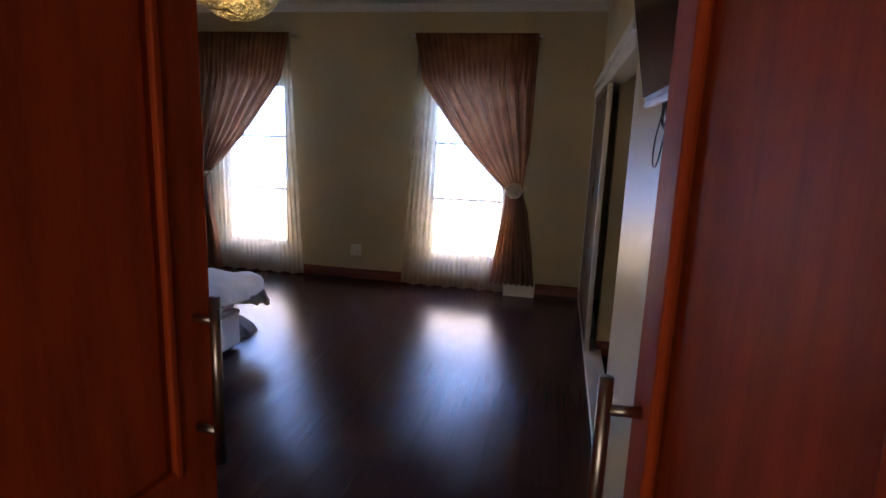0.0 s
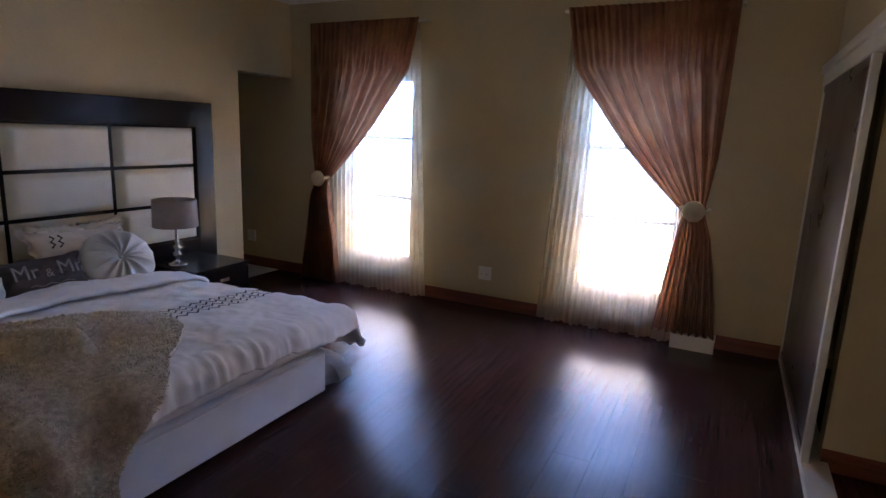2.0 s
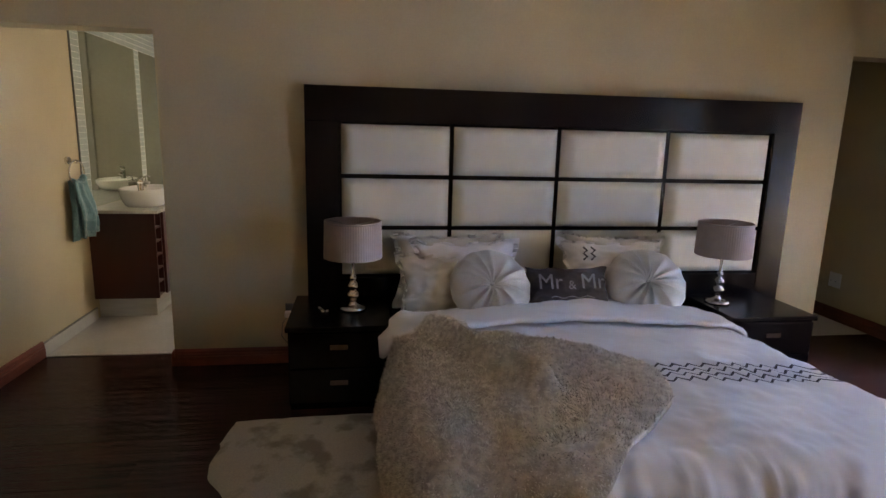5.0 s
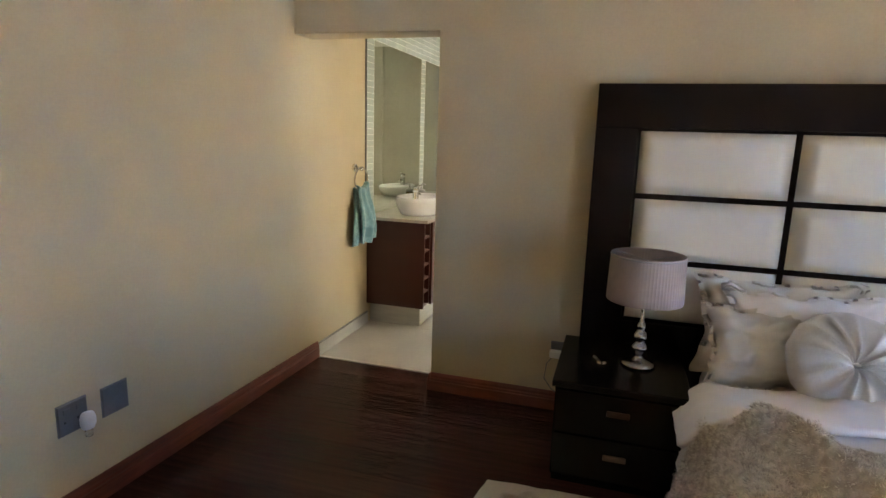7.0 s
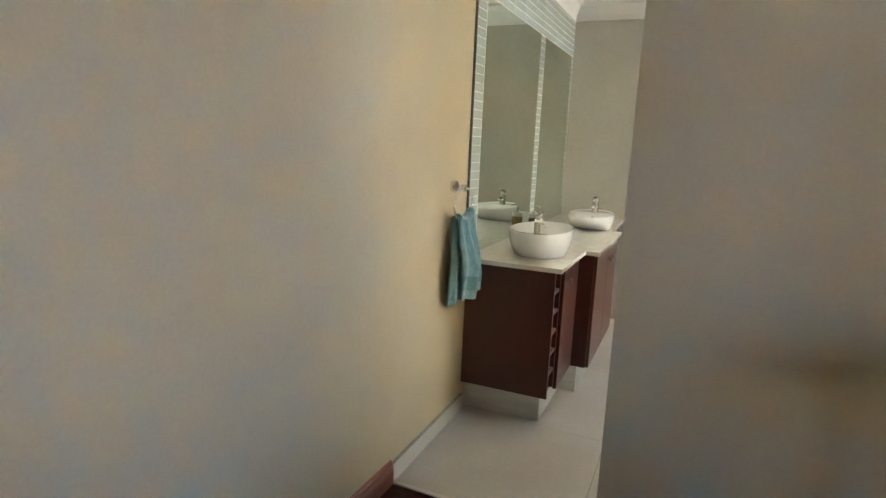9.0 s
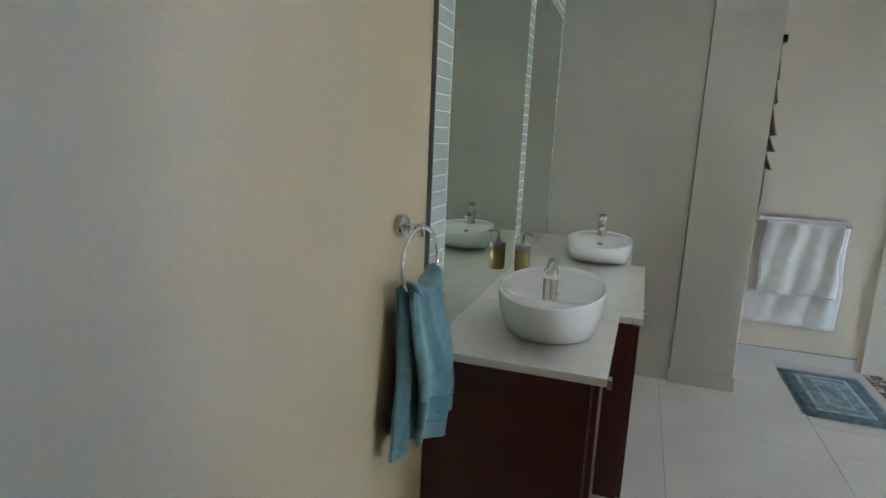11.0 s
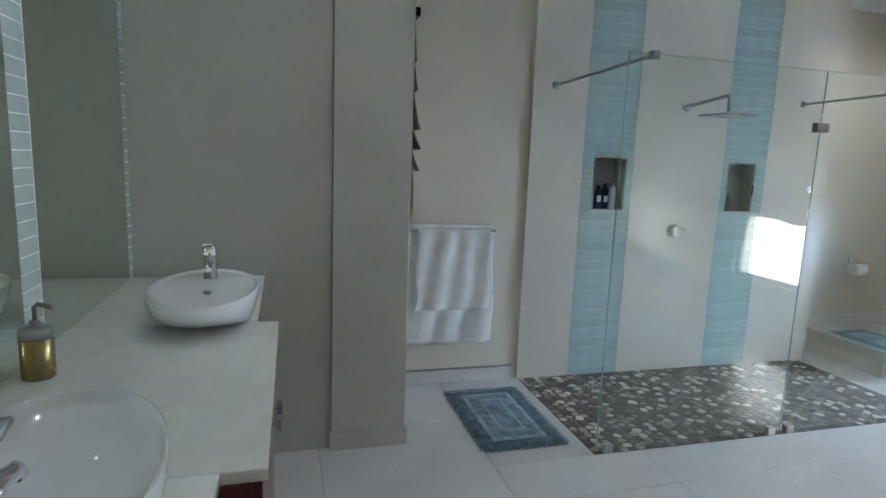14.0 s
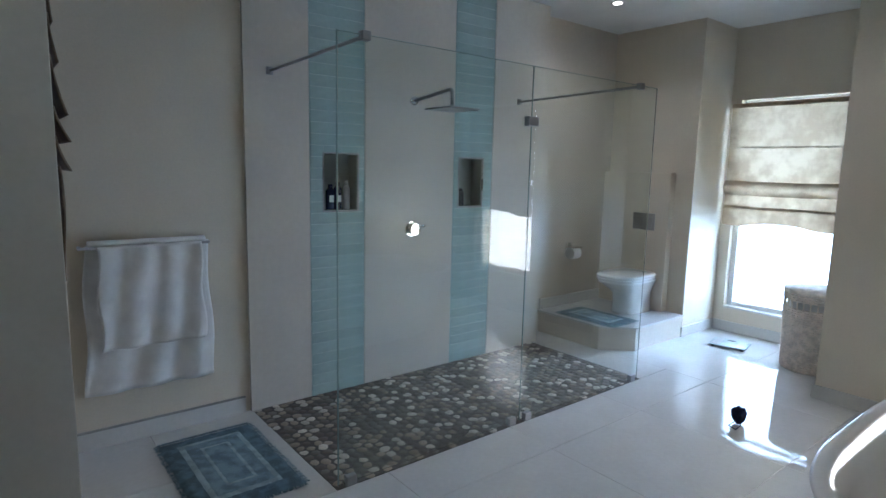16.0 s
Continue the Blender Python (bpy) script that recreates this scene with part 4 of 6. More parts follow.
# wardrobe with sliding mirror doors
w = thing("sliding_wardrobe", "built-in wardrobe with a dark sliding door pushed open", "wardrobe", (1.80, 5.575, 0))
part("bottom_track", box(-0.055, -1.64, 0.0, 0.075, 1.64, 0.045, 0.006), ALU, w, "white aluminium floor track")
bm = box(-0.06, -1.64, 2.03, 0.06, 1.64, 2.13, 0.006)
add_box(bm, -0.08, -1.64, 2.11, 0.0, 1.64, 2.165, 0.006)
part("top_rail", bm, ALU, w, "white aluminium top rail")
x, y0, y1 = -0.05, -0.06, 1.63
d = part("sliding_door", box(x + 0.006, y0 + 0.05, 0.09, x + 0.024, y1 - 0.05, 1.99), SLIDEDOOR, w, "dark brown door panel")
for a, b2 in ((y0, y0 + 0.055), (y1 - 0.055, y1)):
    part("door_stile", box(x - 0.004, a, 0.045, x + 0.032, b2, 2.03, 0.004), ALU, d)
for z0, z1 in ((0.045, 0.095), (1.98, 2.03)):
    part("door_rail", box(x - 0.002, y0 + 0.055, z0, x + 0.03, y1 - 0.055, z1, 0.003), SLIDEDOOR, d)


def television():
    t = thing("television", "black flat television on a tilted wall bracket", "television", (1.757, 2.72, 1.72))
    ry = Matrix.Rotation(radians(-11), 4, "Y")

    def tilt(bm):
        bmesh.ops.transform(bm, matrix=Matrix.Translation((-0.05, 0, 0.02)) @ ry, verts=bm.verts)
        return bm
    part("housing", tilt(box(0.008, -0.47, 0, 0.045, 0.47, 0.56, 0.008)), BLACK, t)
    part("screen", tilt(box(0.0, -0.452, 0.028, 0.010, 0.452, 0.545)), SCREEN, t, "dark glossy screen")
    bm = box(0.0, -0.47, -0.004, 0.03, 0.47, 0.012, 0.003)
    part("bottom_bezel", tilt(bm), GREYPLASTIC, t, "silver lower bezel")
    part("bracket_plate", box(-0.016, -0.12, 0.10, 0.0, 0.12, 0.42, 0.003), BLACK, t)
    for y in (-0.1, 0.1):
        part("bracket_arm", tube([(-0.008, y, 0.35), (-0.12, y, 0.30)], 0.012, 10), BLACK, t)
    loops = [[(-0.03, 0.0, 0.06), (-0.03, 0.12, -0.04), (-0.025, 0.27, -0.13), (-0.02, 0.33, -0.22), (-0.02, 0.24, -0.24), (-0.02, 0.13, -0.15), (-0.02, 0.02, 0.04)],
             [(-0.03, -0.1, 0.05), (-0.035, -0.08, -0.07), (-0.03, 0.0, -0.1), (-0.03, 0.08, -0.06), (-0.03, 0.05, 0.05)],
             [(-0.03, -0.2, 0.05), (-0.03, -0.17, -0.08), (-0.03, -0.07, -0.1), (-0.03, 0.03, -0.03), (-0.03, 0.02, 0.05)],
             [(-0.03, 0.1, 0.05), (-0.03, 0.12, -0.05), (-0.03, 0.05, -0.085), (-0.03, -0.02, -0.03), (-0.03, -0.03, 0.05)]]
    for pts in loops:
        sm = []
        P = [Vector((p[0], p[1] * 0.7 + 0.13, (p[2] - 0.05) * 0.72 + 0.05)) for p in pts]
        for i in range(len(P) - 1):
            p0, p1, p2, p3 = P[max(0, i - 1)], P[i], P[i + 1], P[min(len(P) - 1, i + 2)]
            for s in range(6):
                f = s / 6
                sm.append(0.5 * ((2 * p1) + (p2 - p0) * f + (2 * p0 - 5 * p1 + 4 * p2 - p3) * f * f + (3 * p1 - p0 - 3 * p2 + p3) * f ** 3))
        part("cable", tube(sm + [P[-1]], 0.0022, 8), BLACK, t, "looped black cable", True)


television()


def pendant():
    r = 0.28
    p = thing("pendant_lamp", "pale yellow woven string ball pendant lamp", "pendant lamp", (-0.51, 4.54, HB))
    part("ceiling_rose", lathe([(0.05, -0.03), (0.055, -0.005), (0.055, 0)], 24), WHITEPLASTIC, p, "", True)
    part("flex", tube([(0, 0, -0.02), (0, 0, -0.42 + r - 0.0)], 0.004, 8), WHITEPLASTIC, p, "white flex")
    rng = random.Random(3)
    bm = bmesh.new()
    for k in range(120):
        ax = Vector((rng.gauss(0, 1), rng.gauss(0, 1), rng.gauss(0, 1))).normalized()
        off = rng.uniform(-0.5, 0.5)
        s = ax.orthogonal().normalized()
        u = ax.cross(s)
        rr = r * (1 - 0.012 * rng.random())
        q = math.sqrt(1 - off * off)
        pts = [Vector((0, 0, -0.415)) + rr * (ax * off + q * (math.cos(a) * s + math.sin(a) * u)) for a in [2 * math.pi * i / 40 for i in range(40)]]
        tube(pts, 0.0032, 4, bm, closed=True)
    part("string_ball", bm, RATTANLIGHT, p, "woven pale string shell")
    part("bulb", lathe([(0.015, 0.02), (0.02, 0.0), (0.035, -0.04), (0.03, -0.075), (0.0001, -0.09)], 16, at=(0, 0, -0.38)), BULBGLOW, p, "glowing warm bulb", True)


pendant()


def plate(name, m, material, label, holes=2, w=0.12, h=0.12, dark=None):
    """A wall plate in its local xz plane that faces -y."""
    p = thing(name, label, "socket")
    p.matrix_basis = m
    part("cover", box(-w / 2, -0.009, -h / 2, w / 2, 0, h / 2, 0.003), material, p)
    part("rim", box(-w / 2 - 0.004, -0.004, -h / 2 - 0.004, w / 2 + 0.004, -0.0005, h / 2 + 0.004, 0.002), material, p)
    for k in range(holes):
        x = (k - (holes - 1) / 2) * w * 0.45
        part("switch_rocker", box(x - 0.014, -0.0125, h * 0.18, x + 0.014, -0.009, h * 0.36, 0.002), material, p)
        bm = bmesh.new()
        for dx, dz in ((-0.009, -0.01), (0.009, -0.01), (0, -0.03)):
            lathe([(0.0045, 0), (0.0045, 0.0012)], 12, bm)
        for i, v in enumerate(list(bm.verts)):
            k3 = i // 24
            dx, dz = ((-0.009, -0.01), (0.009, -0.01), (0, -0.03))[min(2, k3)]
            v.co = Vector((x + dx + v.co.x, -0.0092 - v.co.z, dz + v.co.y))
        part("socket_holes", bm, dark or BLACK, p, "dark pin holes")
    return p


plate("wall_socket", pose(-0.72, Y_N - 0.0, 0.325, 0, 0, 0), WHITEPLASTIC, "white double wall socket below the windows")
plate("wall_socket", pose(-3.68, Y_N, 0.35, 0, 0, 0), WHITEPLASTIC, "white wall socket in the passage by the window")
sock = plate("wall_socket", pose(-1.477, south(-1.477), 0.412, 0, 0, 178.5), GREYPLASTIC, "dark grey metal double socket on the cream wall")
plate("wall_socket", pose(-1.667, south(-1.667), 0.405, 0, 0, 178.5), GREYPLASTIC, "dark grey metal blank plate beside the socket", 0)
af = thing("air_freshener", "white plug-in air freshener in the wall socket", "air freshener", (-1.512, south(-1.512) + 0.012, 0.385))
part("body", lathe([(0.0001, -0.035), (0.022, -0.032), (0.03, -0.015), (0.031, 0.01), (0.024, 0.03), (0.0001, 0.036)], 20, at=(0, 0.025, 0), sy=0.8), WHITEPLASTIC, af, "", True)
part("refill", lathe([(0.0001, -0.065), (0.013, -0.064), (0.014, -0.03)], 14, at=(0, 0.025, 0)), GLASS, af, "small clear refill bottle", True)
plate("wall_socket", pose(X_W, 2.655, 0.36, 0, 0, 90), GREYPLASTIC, "dark grey socket beside the nightstand", 1, 0.11, 0.085)
pl = thing("charger_plug", "white plug and cable in the bedside socket", "plug", (X_W + 0.012, 2.635, 0.345))
part("plug_body", box(0, -0.04, -0.02, 0.05, 0.03, 0.018, 0.008), WHITEPLASTIC, pl)
part("cable", tube([(0.04, -0.02, -0.01), (0.06, -0.05, -0.05), (0.05, -0.06, -0.14), (0.04, -0.02, -0.2), (0.05, 0.02, -0.22), (0.06, 0.05, -0.20)], 0.003, 8), GREYPLASTIC, pl, "thin dark cable", True)
rc = thing("glasses_case", "small silver and black object on the nightstand", "trinket", (-2.62, 2.86, 0.486), 35)
part("lens", lathe([(0.02, 0), (0.024, 0.004), (0.02, 0.012)], 18, at=(0.03, 0, 0)), CHROME, rc, "", True)
part("arm", tube([(-0.05, 0.01, 0.006), (0.0, 0.0, 0.008), (0.05, -0.01, 0.008)], 0.006, 8), BLACK, rc, "", True)

# ---- bathroom ----
def vanity_unit(name, x0, x1, depth, label, doors, pigeon=False):
    v = thing(name, label, "vanity cabinet", ((x0 + x1) / 2, Y_S, 0), group="vanity cabinet units")
    hw = (x1 - x0) / 2
    d = depth
    part("plinth", box(-hw, 0, 0, hw - (0.07 if pigeon else 0), d - 0.05, 0.165, 0.002), STEELPLINTH, v, "brushed silver plinth")
    part("side_panel", box(-hw, 0.0, 0.165, -hw + 0.018, d, 0.856, 0.0015), CABWOOD, v)
    part("side_panel", box(hw - 0.018, 0.0, 0.165, hw, d, 0.856, 0.0015), CABWOOD, v)
    part("bottom_panel", box(-hw + 0.018, 0.0, 0.165, hw - 0.018, d - 0.02, 0.183), CABWOOD, v)
    part("back_panel", box(-hw + 0.018, 0.0, 0.183, hw - 0.018, 0.012, 0.856), CABWOOD, v)
    a, b = -hw + 0.018, hw - 0.018
    if pigeon:
        c = hw - 0.13
        part("divider", box(c - 0.016, 0.012, 0.183, c, d, 0.856, 0.001), CABWOOD, v)
        for k in range(1, 6):
            z = 0.183 + k * 0.11
            part("pigeonhole_shelf", box(c, 0.012, z - 0.008, hw - 0.018, d - 0.003, z + 0.008, 0.001), CABWOOD, v)
        b = c - 0.016
    n = doors
    for k in range(n):
        u0, u1 = lerp(a, b, k / n) - (0.014 if k == 0 else 0), lerp(a, b, (k + 1) / n) + (0.014 if k == n - 1 and not pigeon else 0)
        dr = part("cabinet_door", box(u0 + 0.002, d - 0.002, 0.17, u1 - 0.002, d + 0.018, 0.850, 0.002), CABWOOD, v)
        xk = u1 - 0.045 if k % 2 == 0 else u0 + 0.045
        kb = part("knob", box(xk - 0.016, d + 0.036, 0.755, xk + 0.016, d + 0.05, 0.787, 0.003), STEEL, dr, "square brushed steel knob")
        part("knob_stem", tube([(xk, d + 0.016, 0.771), (xk, d + 0.037, 0.771)], 0.006, 10), STEEL, kb)


STEELPLINTH = surf("silver_plinth_foil", (0.6, 0.6, 0.57), 0.3, 0.6, 0.05, 4, 60, 0.03, 0.0004, 0.05, (1, 1, 9))
vanity_unit("vanity_cabinet", -4.60, -4.06, 0.485, "mahogany vanity unit with open pigeonholes at its end", 1, True)
vanity_unit("vanity_cabinet", -5.52, -4.604, 0.588, "mahogany vanity unit standing proud of its neighbours", 2)
vanity_unit("vanity_cabinet", -6.30, -5.524, 0.485, "mahogany vanity unit beside the tiled wall", 2)
wt = thing("worktop", "ivory quartz worktop with a proud middle section", "worktop", (0, 0, 0))
part("slab", prism([(-6.305, 1.002), (-6.305, 1.555), (-5.551, 1.555), (-5.551, 1.002)], 0.856, 0.88, 0.0015), QUARTZ, wt)
part("slab", prism([(-5.55, 1.002), (-5.55, 1.624), (-4.61, 1.616), (-4.61, 1.002)], 0.856, 0.88, 0.0015), QUARTZ, wt)
part("slab", prism([(-4.609, 1.002), (-4.609, 1.535), (-4.015, 1.525), (-4.015, 1.002)], 0.856, 0.88, 0.0015), QUARTZ, wt)


def basin(cx, cy, end, off, rim, label):
    """A boat-shaped oval vessel basin; a tap stands on the fuller end."""
    a, b = 0.295, 0.17
    t = thing("basin", label, "basin", (cx, cy, 0.881), group="vessel basins")
    outer = [(0.0, 0.0), (0.05, 0.05 * rim), (0.22, 0.22 * rim), (0.5, 0.5 * rim), (0.8, 0.78 * rim), (1.0, rim - 0.004)]
    bm = bmesh.new()
    n, rs = 72, []

    def ring(fn):
        rs.append([bm.verts.new(fn(math.cos(2 * math.pi * k / n), math.sin(2 * math.pi * k / n))) for k in range(n)])
    for f, z in outer:
        g = 1 - (1 - f) ** 2.2
        # the tap end stands full, the other end flares out over the top
        ring(lambda c, q, g=g, z=z: (a * c * lerp(0.60 if c * end > 0 else 0.34, 1, g), b * q * lerp(0.84, 1, g), z))

    def floor_z(c, q, f):
        u = c * f * end
        deep = 0.6 * rim * smoothstep((0.62 - u) / 0.75)
        return rim - 0.006 - (deep + 0.004) * (1 - f ** 3.0)
    for f, z in ((0.997, rim - 0.001), (0.985, rim), (0.97, rim - 0.001)):
        ring(lambda c, q, f=f, z=z: (a * c * f, b * q * f, z))
    for f in (0.955, 0.92, 0.86, 0.78, 0.68, 0.56, 0.44, 0.32, 0.2, 0.1):
        ring(lambda c, q, f=f: (a * c * f, b * q * f, floor_z(c, q, f)))
    for p, q in zip(rs, rs[1:]):
        for k in range(n):
            bm.faces.new((p[k], p[(k + 1) % n], q[(k + 1) % n], q[k]))
    bm.faces.new(rs[0][::-1]), bm.faces.new(rs[-1])
    part("bowl", bm, CERAMIC, t, "", True)
    wx = -end * 0.10 * a
    wz = floor_z(-end, 0, 0.10)
    part("waste", lathe([(0.026, wz - 0.002), (0.028, wz + 0.004), (0.02, wz + 0.005), (0.018, wz + 0.002), (0.0001, wz + 0.002)], 24, at=(wx, 0, 0)), CHROME, t, "chrome waste", True)
    x = end * off
    oz = floor_z(end, 0, off / a * 0.45)
    part("overflow", lathe([(0.013, oz - 0.004), (0.014, oz + 0.006), (0.009, oz + 0.007)], 18, at=(x * 0.45, 0, 0)), STEEL, t, "", True)
    z = floor_z(end, 0, off / a) - 0.002
    body = [(0.026, 0), (0.026, 0.006), (0.0225, 0.009), (0.0225, 0.085), (0.0215, 0.086), (0.0215, 0.089), (0.0235, 0.090), (0.0235, 0.112), (0.02, 0.117), (0.0001, 0.118)]
    tap = part("mixer_tap", lathe([(r, z + h) for r, h in body], 28, at=(x, 0, 0)), CHROME, t, "chrome single-lever mixer tap", True)
    part("spout", tube([(x - end * 0.012, 0, z + 0.058), (x - end * 0.06, 0, z + 0.062), (x - end * 0.098, 0, z + 0.056), (x - end * 0.104, 0, z + 0.048)], 0.0125, 14), CHROME, tap, "", True)
    bm = box(-0.02, -0.018, 0, 0.075, 0.018, 0.010, 0.005)
    bmesh.ops.transform(bm, matrix=Matrix.Translation((x, 0, z + 0.115)) @ Matrix.Rotation(radians(0 if end < 0 else 180), 4, "Z") @ Matrix.Rotation(radians(-13), 4, "Y"), verts=bm.verts)
    part("lever", bm, CHROME, tap, "", True)
    part("pop_up_rod", tube([(x + end * 0.018, 0.02, z + 0.045), (x + end * 0.04, 0.03, z + 0.047)], 0.003, 8), CHROME, tap)


basin(-4.378, 1.321, 1, 0.085, 0.145, "white oval vessel basin with chrome tap, near the towel ring")
basin(-5.60, 1.388, -1, 0.17, 0.113, "white oval vessel basin with chrome tap, by the tiled wall")

sp = thing("soap_dispenser", "amber gold soap dispenser with a steel pump", "soap dispenser", (-5.14, 1.072, 0.88))
part("bottle", lathe([(0.033, 0), (0.036, 0.004), (0.036, 0.098), (0.033, 0.102)], 28), GOLD, sp, "", True)
part("collar", lathe([(0.037, 0.1), (0.037, 0.125), (0.03, 0.128), (0.012, 0.13), (0.012, 0.142)], 28), STEEL, sp, "", True)
part("pump", tube([(0, 0, 0.14), (0, 0, 0.175), (0.005, 0.01, 0.182), (0.02, 0.045, 0.178)], 0.006, 10), STEEL, sp, "", True)

# mirrors set into pale tiles
for x0, x1 in ((-5.237, -4.157), (-6.243, -5.357)):
    m = structure("wall_mirror", box(x0, 1.0114, 0.884, x1, 1.0126, 2.215), MIRROR, "tall frameless mirror above the vanity", "mirror")
structure("mirror_tile_bed", box(-6.308, 1.0, 0.884, -4.025, 1.0113, 2.56), WHITEGROUT, "white grout bed of the pale tile border round the mirrors", "trim")

# towel ring with towel
tr = thing("towel_ring", "chrome towel ring on a round wall mount", "towel ring", (-3.825, 1.0, 1.265))
bm = lathe([(0.028, 0), (0.028, 0.018), (0.024, 0.022), (0.012, 0.023)], 26)
bmesh.ops.transform(bm, matrix=Matrix.Rotation(radians(-90), 4, "X"), verts=bm.verts)
part("wall_mount", bm, CHROME, tr, "", True)
bm = tube([(0, 0.02, 0), (0, 0.062, 0)], 0.009, 14)
add_box(bm, -0.01, 0.055, -0.022, 0.01, 0.07, 0.012, 0.003)
part("arm", bm, CHROME, tr, "", True)
part("ring", tube([(0.006 + 0.082 * math.cos(a), 0.064 - 0.014 * math.cos(a), -0.083 + 0.084 * math.sin(a)) for a in [2 * math.pi * k / 56 for k in range(56)]], 0.0055, 10, closed=True), CHROME, tr, "", True)


def hand_towel():
    t = thing("hand_towel", "teal terry hand towel pulled through the ring", "towel", (-3.865, 1.052, 0.62))

    def crest(u):
        """The cloth lies in the ring, from its low point up one side."""
        dx = lerp(-0.074, 0.052, u)
        return dx, 0.568 - math.sqrt(0.084 ** 2 - dx * dx)

    def layer(side, v0, bottom, w1, seed, cx, lift=0.0):
        def fn(u, v):
            v = lerp(v0, 1, v)
            dx, top = crest(u)
            k = smoothstep(v * 1.5)
            z = lerp(top, bottom + 0.01 * math.sin(u * 7 + seed), v)
            x = lerp(0.046 + dx, cx + (u - 0.5) * w1, k) + 0.006 * math.sin(v * 5 + seed)
            f = 0.017 * math.sin(u * 2 * math.pi * 2.2 + seed + 0.8 * math.sin(v * 2.4 + seed)) + 0.012 * wob(u * 5, v * 2.5, seed, 1) + 0.003 * wob(u * 26, v * 44, seed, 1)
            y = 0.012 - 0.17 * dx * (1 - k) + side * lerp(0.016, 0.024 if side > 0 else 0.008, k) + f * (0.35 + 0.65 * k) + lift
            if side > 0:
                y += 0.03 * math.sin(u * math.pi) * k
            return (x, max(y, -0.034), z)
        return sheet(46, 60, fn, 0.012)
    part("front_fall", layer(1, 0.0, 0.095, 0.24, 1, -0.012), TOWELBLUE, t, "", True)
    part("back_fall", layer(-1, 0.0, 0.075, 0.22, 3.2, 0.028), TOWELBLUE, t, "", True)

    def over(u, v):
        dx, top = crest(u)
        return (0.046 + dx, 0.012 - 0.17 * dx + 0.018 * math.cos(math.pi * v) + 0.004 * wob(u * 9, v * 3, 2, 1), top - 0.004 + 0.017 * math.sin(math.pi * v) + 0.005 * wob(u * 7, v * 3, 5, 1))
    part("gathered_top", sheet(30, 12, over, 0.008), TOWELBLUE, t, "", True)
    part("woven_border", layer(1, 0.80, 0.14, 0.243, 1, -0.012, 0.003), surf("teal_border", (0.135, 0.31, 0.36), 0.7, 0, 0.1, 10, 300, 0.4, 0.002), t, "flat woven border", True)


hand_towel()

# towel alcove
rl = thing("towel_rail", "slim steel towel rail on the wall", "towel rail", (-7.02, 2.63, 1.005))
part("bar", tube([(0.06, -0.30, 0), (0.06, 0.285, 0)], 0.008, 12), STEEL, rl, "", True)
for y in (-0.29, 0.275):
    part("post", tube([(0, y, 0), (0.06, y, 0)], 0.008, 12), STEEL, rl, "", True)


def bath_towel():
    t = thing("bath_towel", "white terry bath towel folded over the rail", "towel", (-6.96, 2.63, 0.28))

    def fn_layer(out, drop, w0, w1, seed):
        def fn(u, v):
            z = 0.737 - drop * v
            y = (u - 0.5) * lerp(w0, w1, v) + 0.008 * math.sin(v * 9 + seed)
            x = out + 0.010 * math.sin(u * 19 + seed + 2.5 * v) * (0.25 + v) + 0.014 * wob(u * 5, v * 2, seed, 1)
            return (x, y, z)
        return sheet(44, 30, fn, 0.010)
    part("front_fall", fn_layer(0.045, 0.50, 0.46, 0.47, 0.4), TOWELWHITE, t, "", True)
    part("back_fall", fn_layer(-0.022, 0.735, 0.55, 0.60, 2.0), TOWELWHITE, t, "", True)
    bm = sheet(30, 8, lambda u, v: (0.027 * math.cos(math.pi * v) * -1, (u - 0.5) * 0.52, 0.735 + 0.018 * math.sin(math.pi * v)), 0.008)
    part("fold", bm, TOWELWHITE, t, "", True)


bath_towel()


def side_blind():
    b = thing("roman_blind", "folded brown and beige fabric blind seen edge-on beside the towels", "blind", (-6.46, 2.222, 0.98))
    part("head_rail", box(-0.42, 0.0, 1.10, 0.14, 0.03, 1.14, 0.003), ESPRESSO, b)
    z = 1.10
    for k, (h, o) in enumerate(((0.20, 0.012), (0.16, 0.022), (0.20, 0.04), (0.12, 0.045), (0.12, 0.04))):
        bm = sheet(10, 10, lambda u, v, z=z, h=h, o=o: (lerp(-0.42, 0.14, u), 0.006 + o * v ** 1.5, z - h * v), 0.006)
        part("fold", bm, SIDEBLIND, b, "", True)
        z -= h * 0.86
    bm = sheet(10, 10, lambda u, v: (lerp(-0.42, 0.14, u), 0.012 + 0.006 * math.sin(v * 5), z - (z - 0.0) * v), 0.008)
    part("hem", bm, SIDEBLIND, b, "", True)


side_blind()

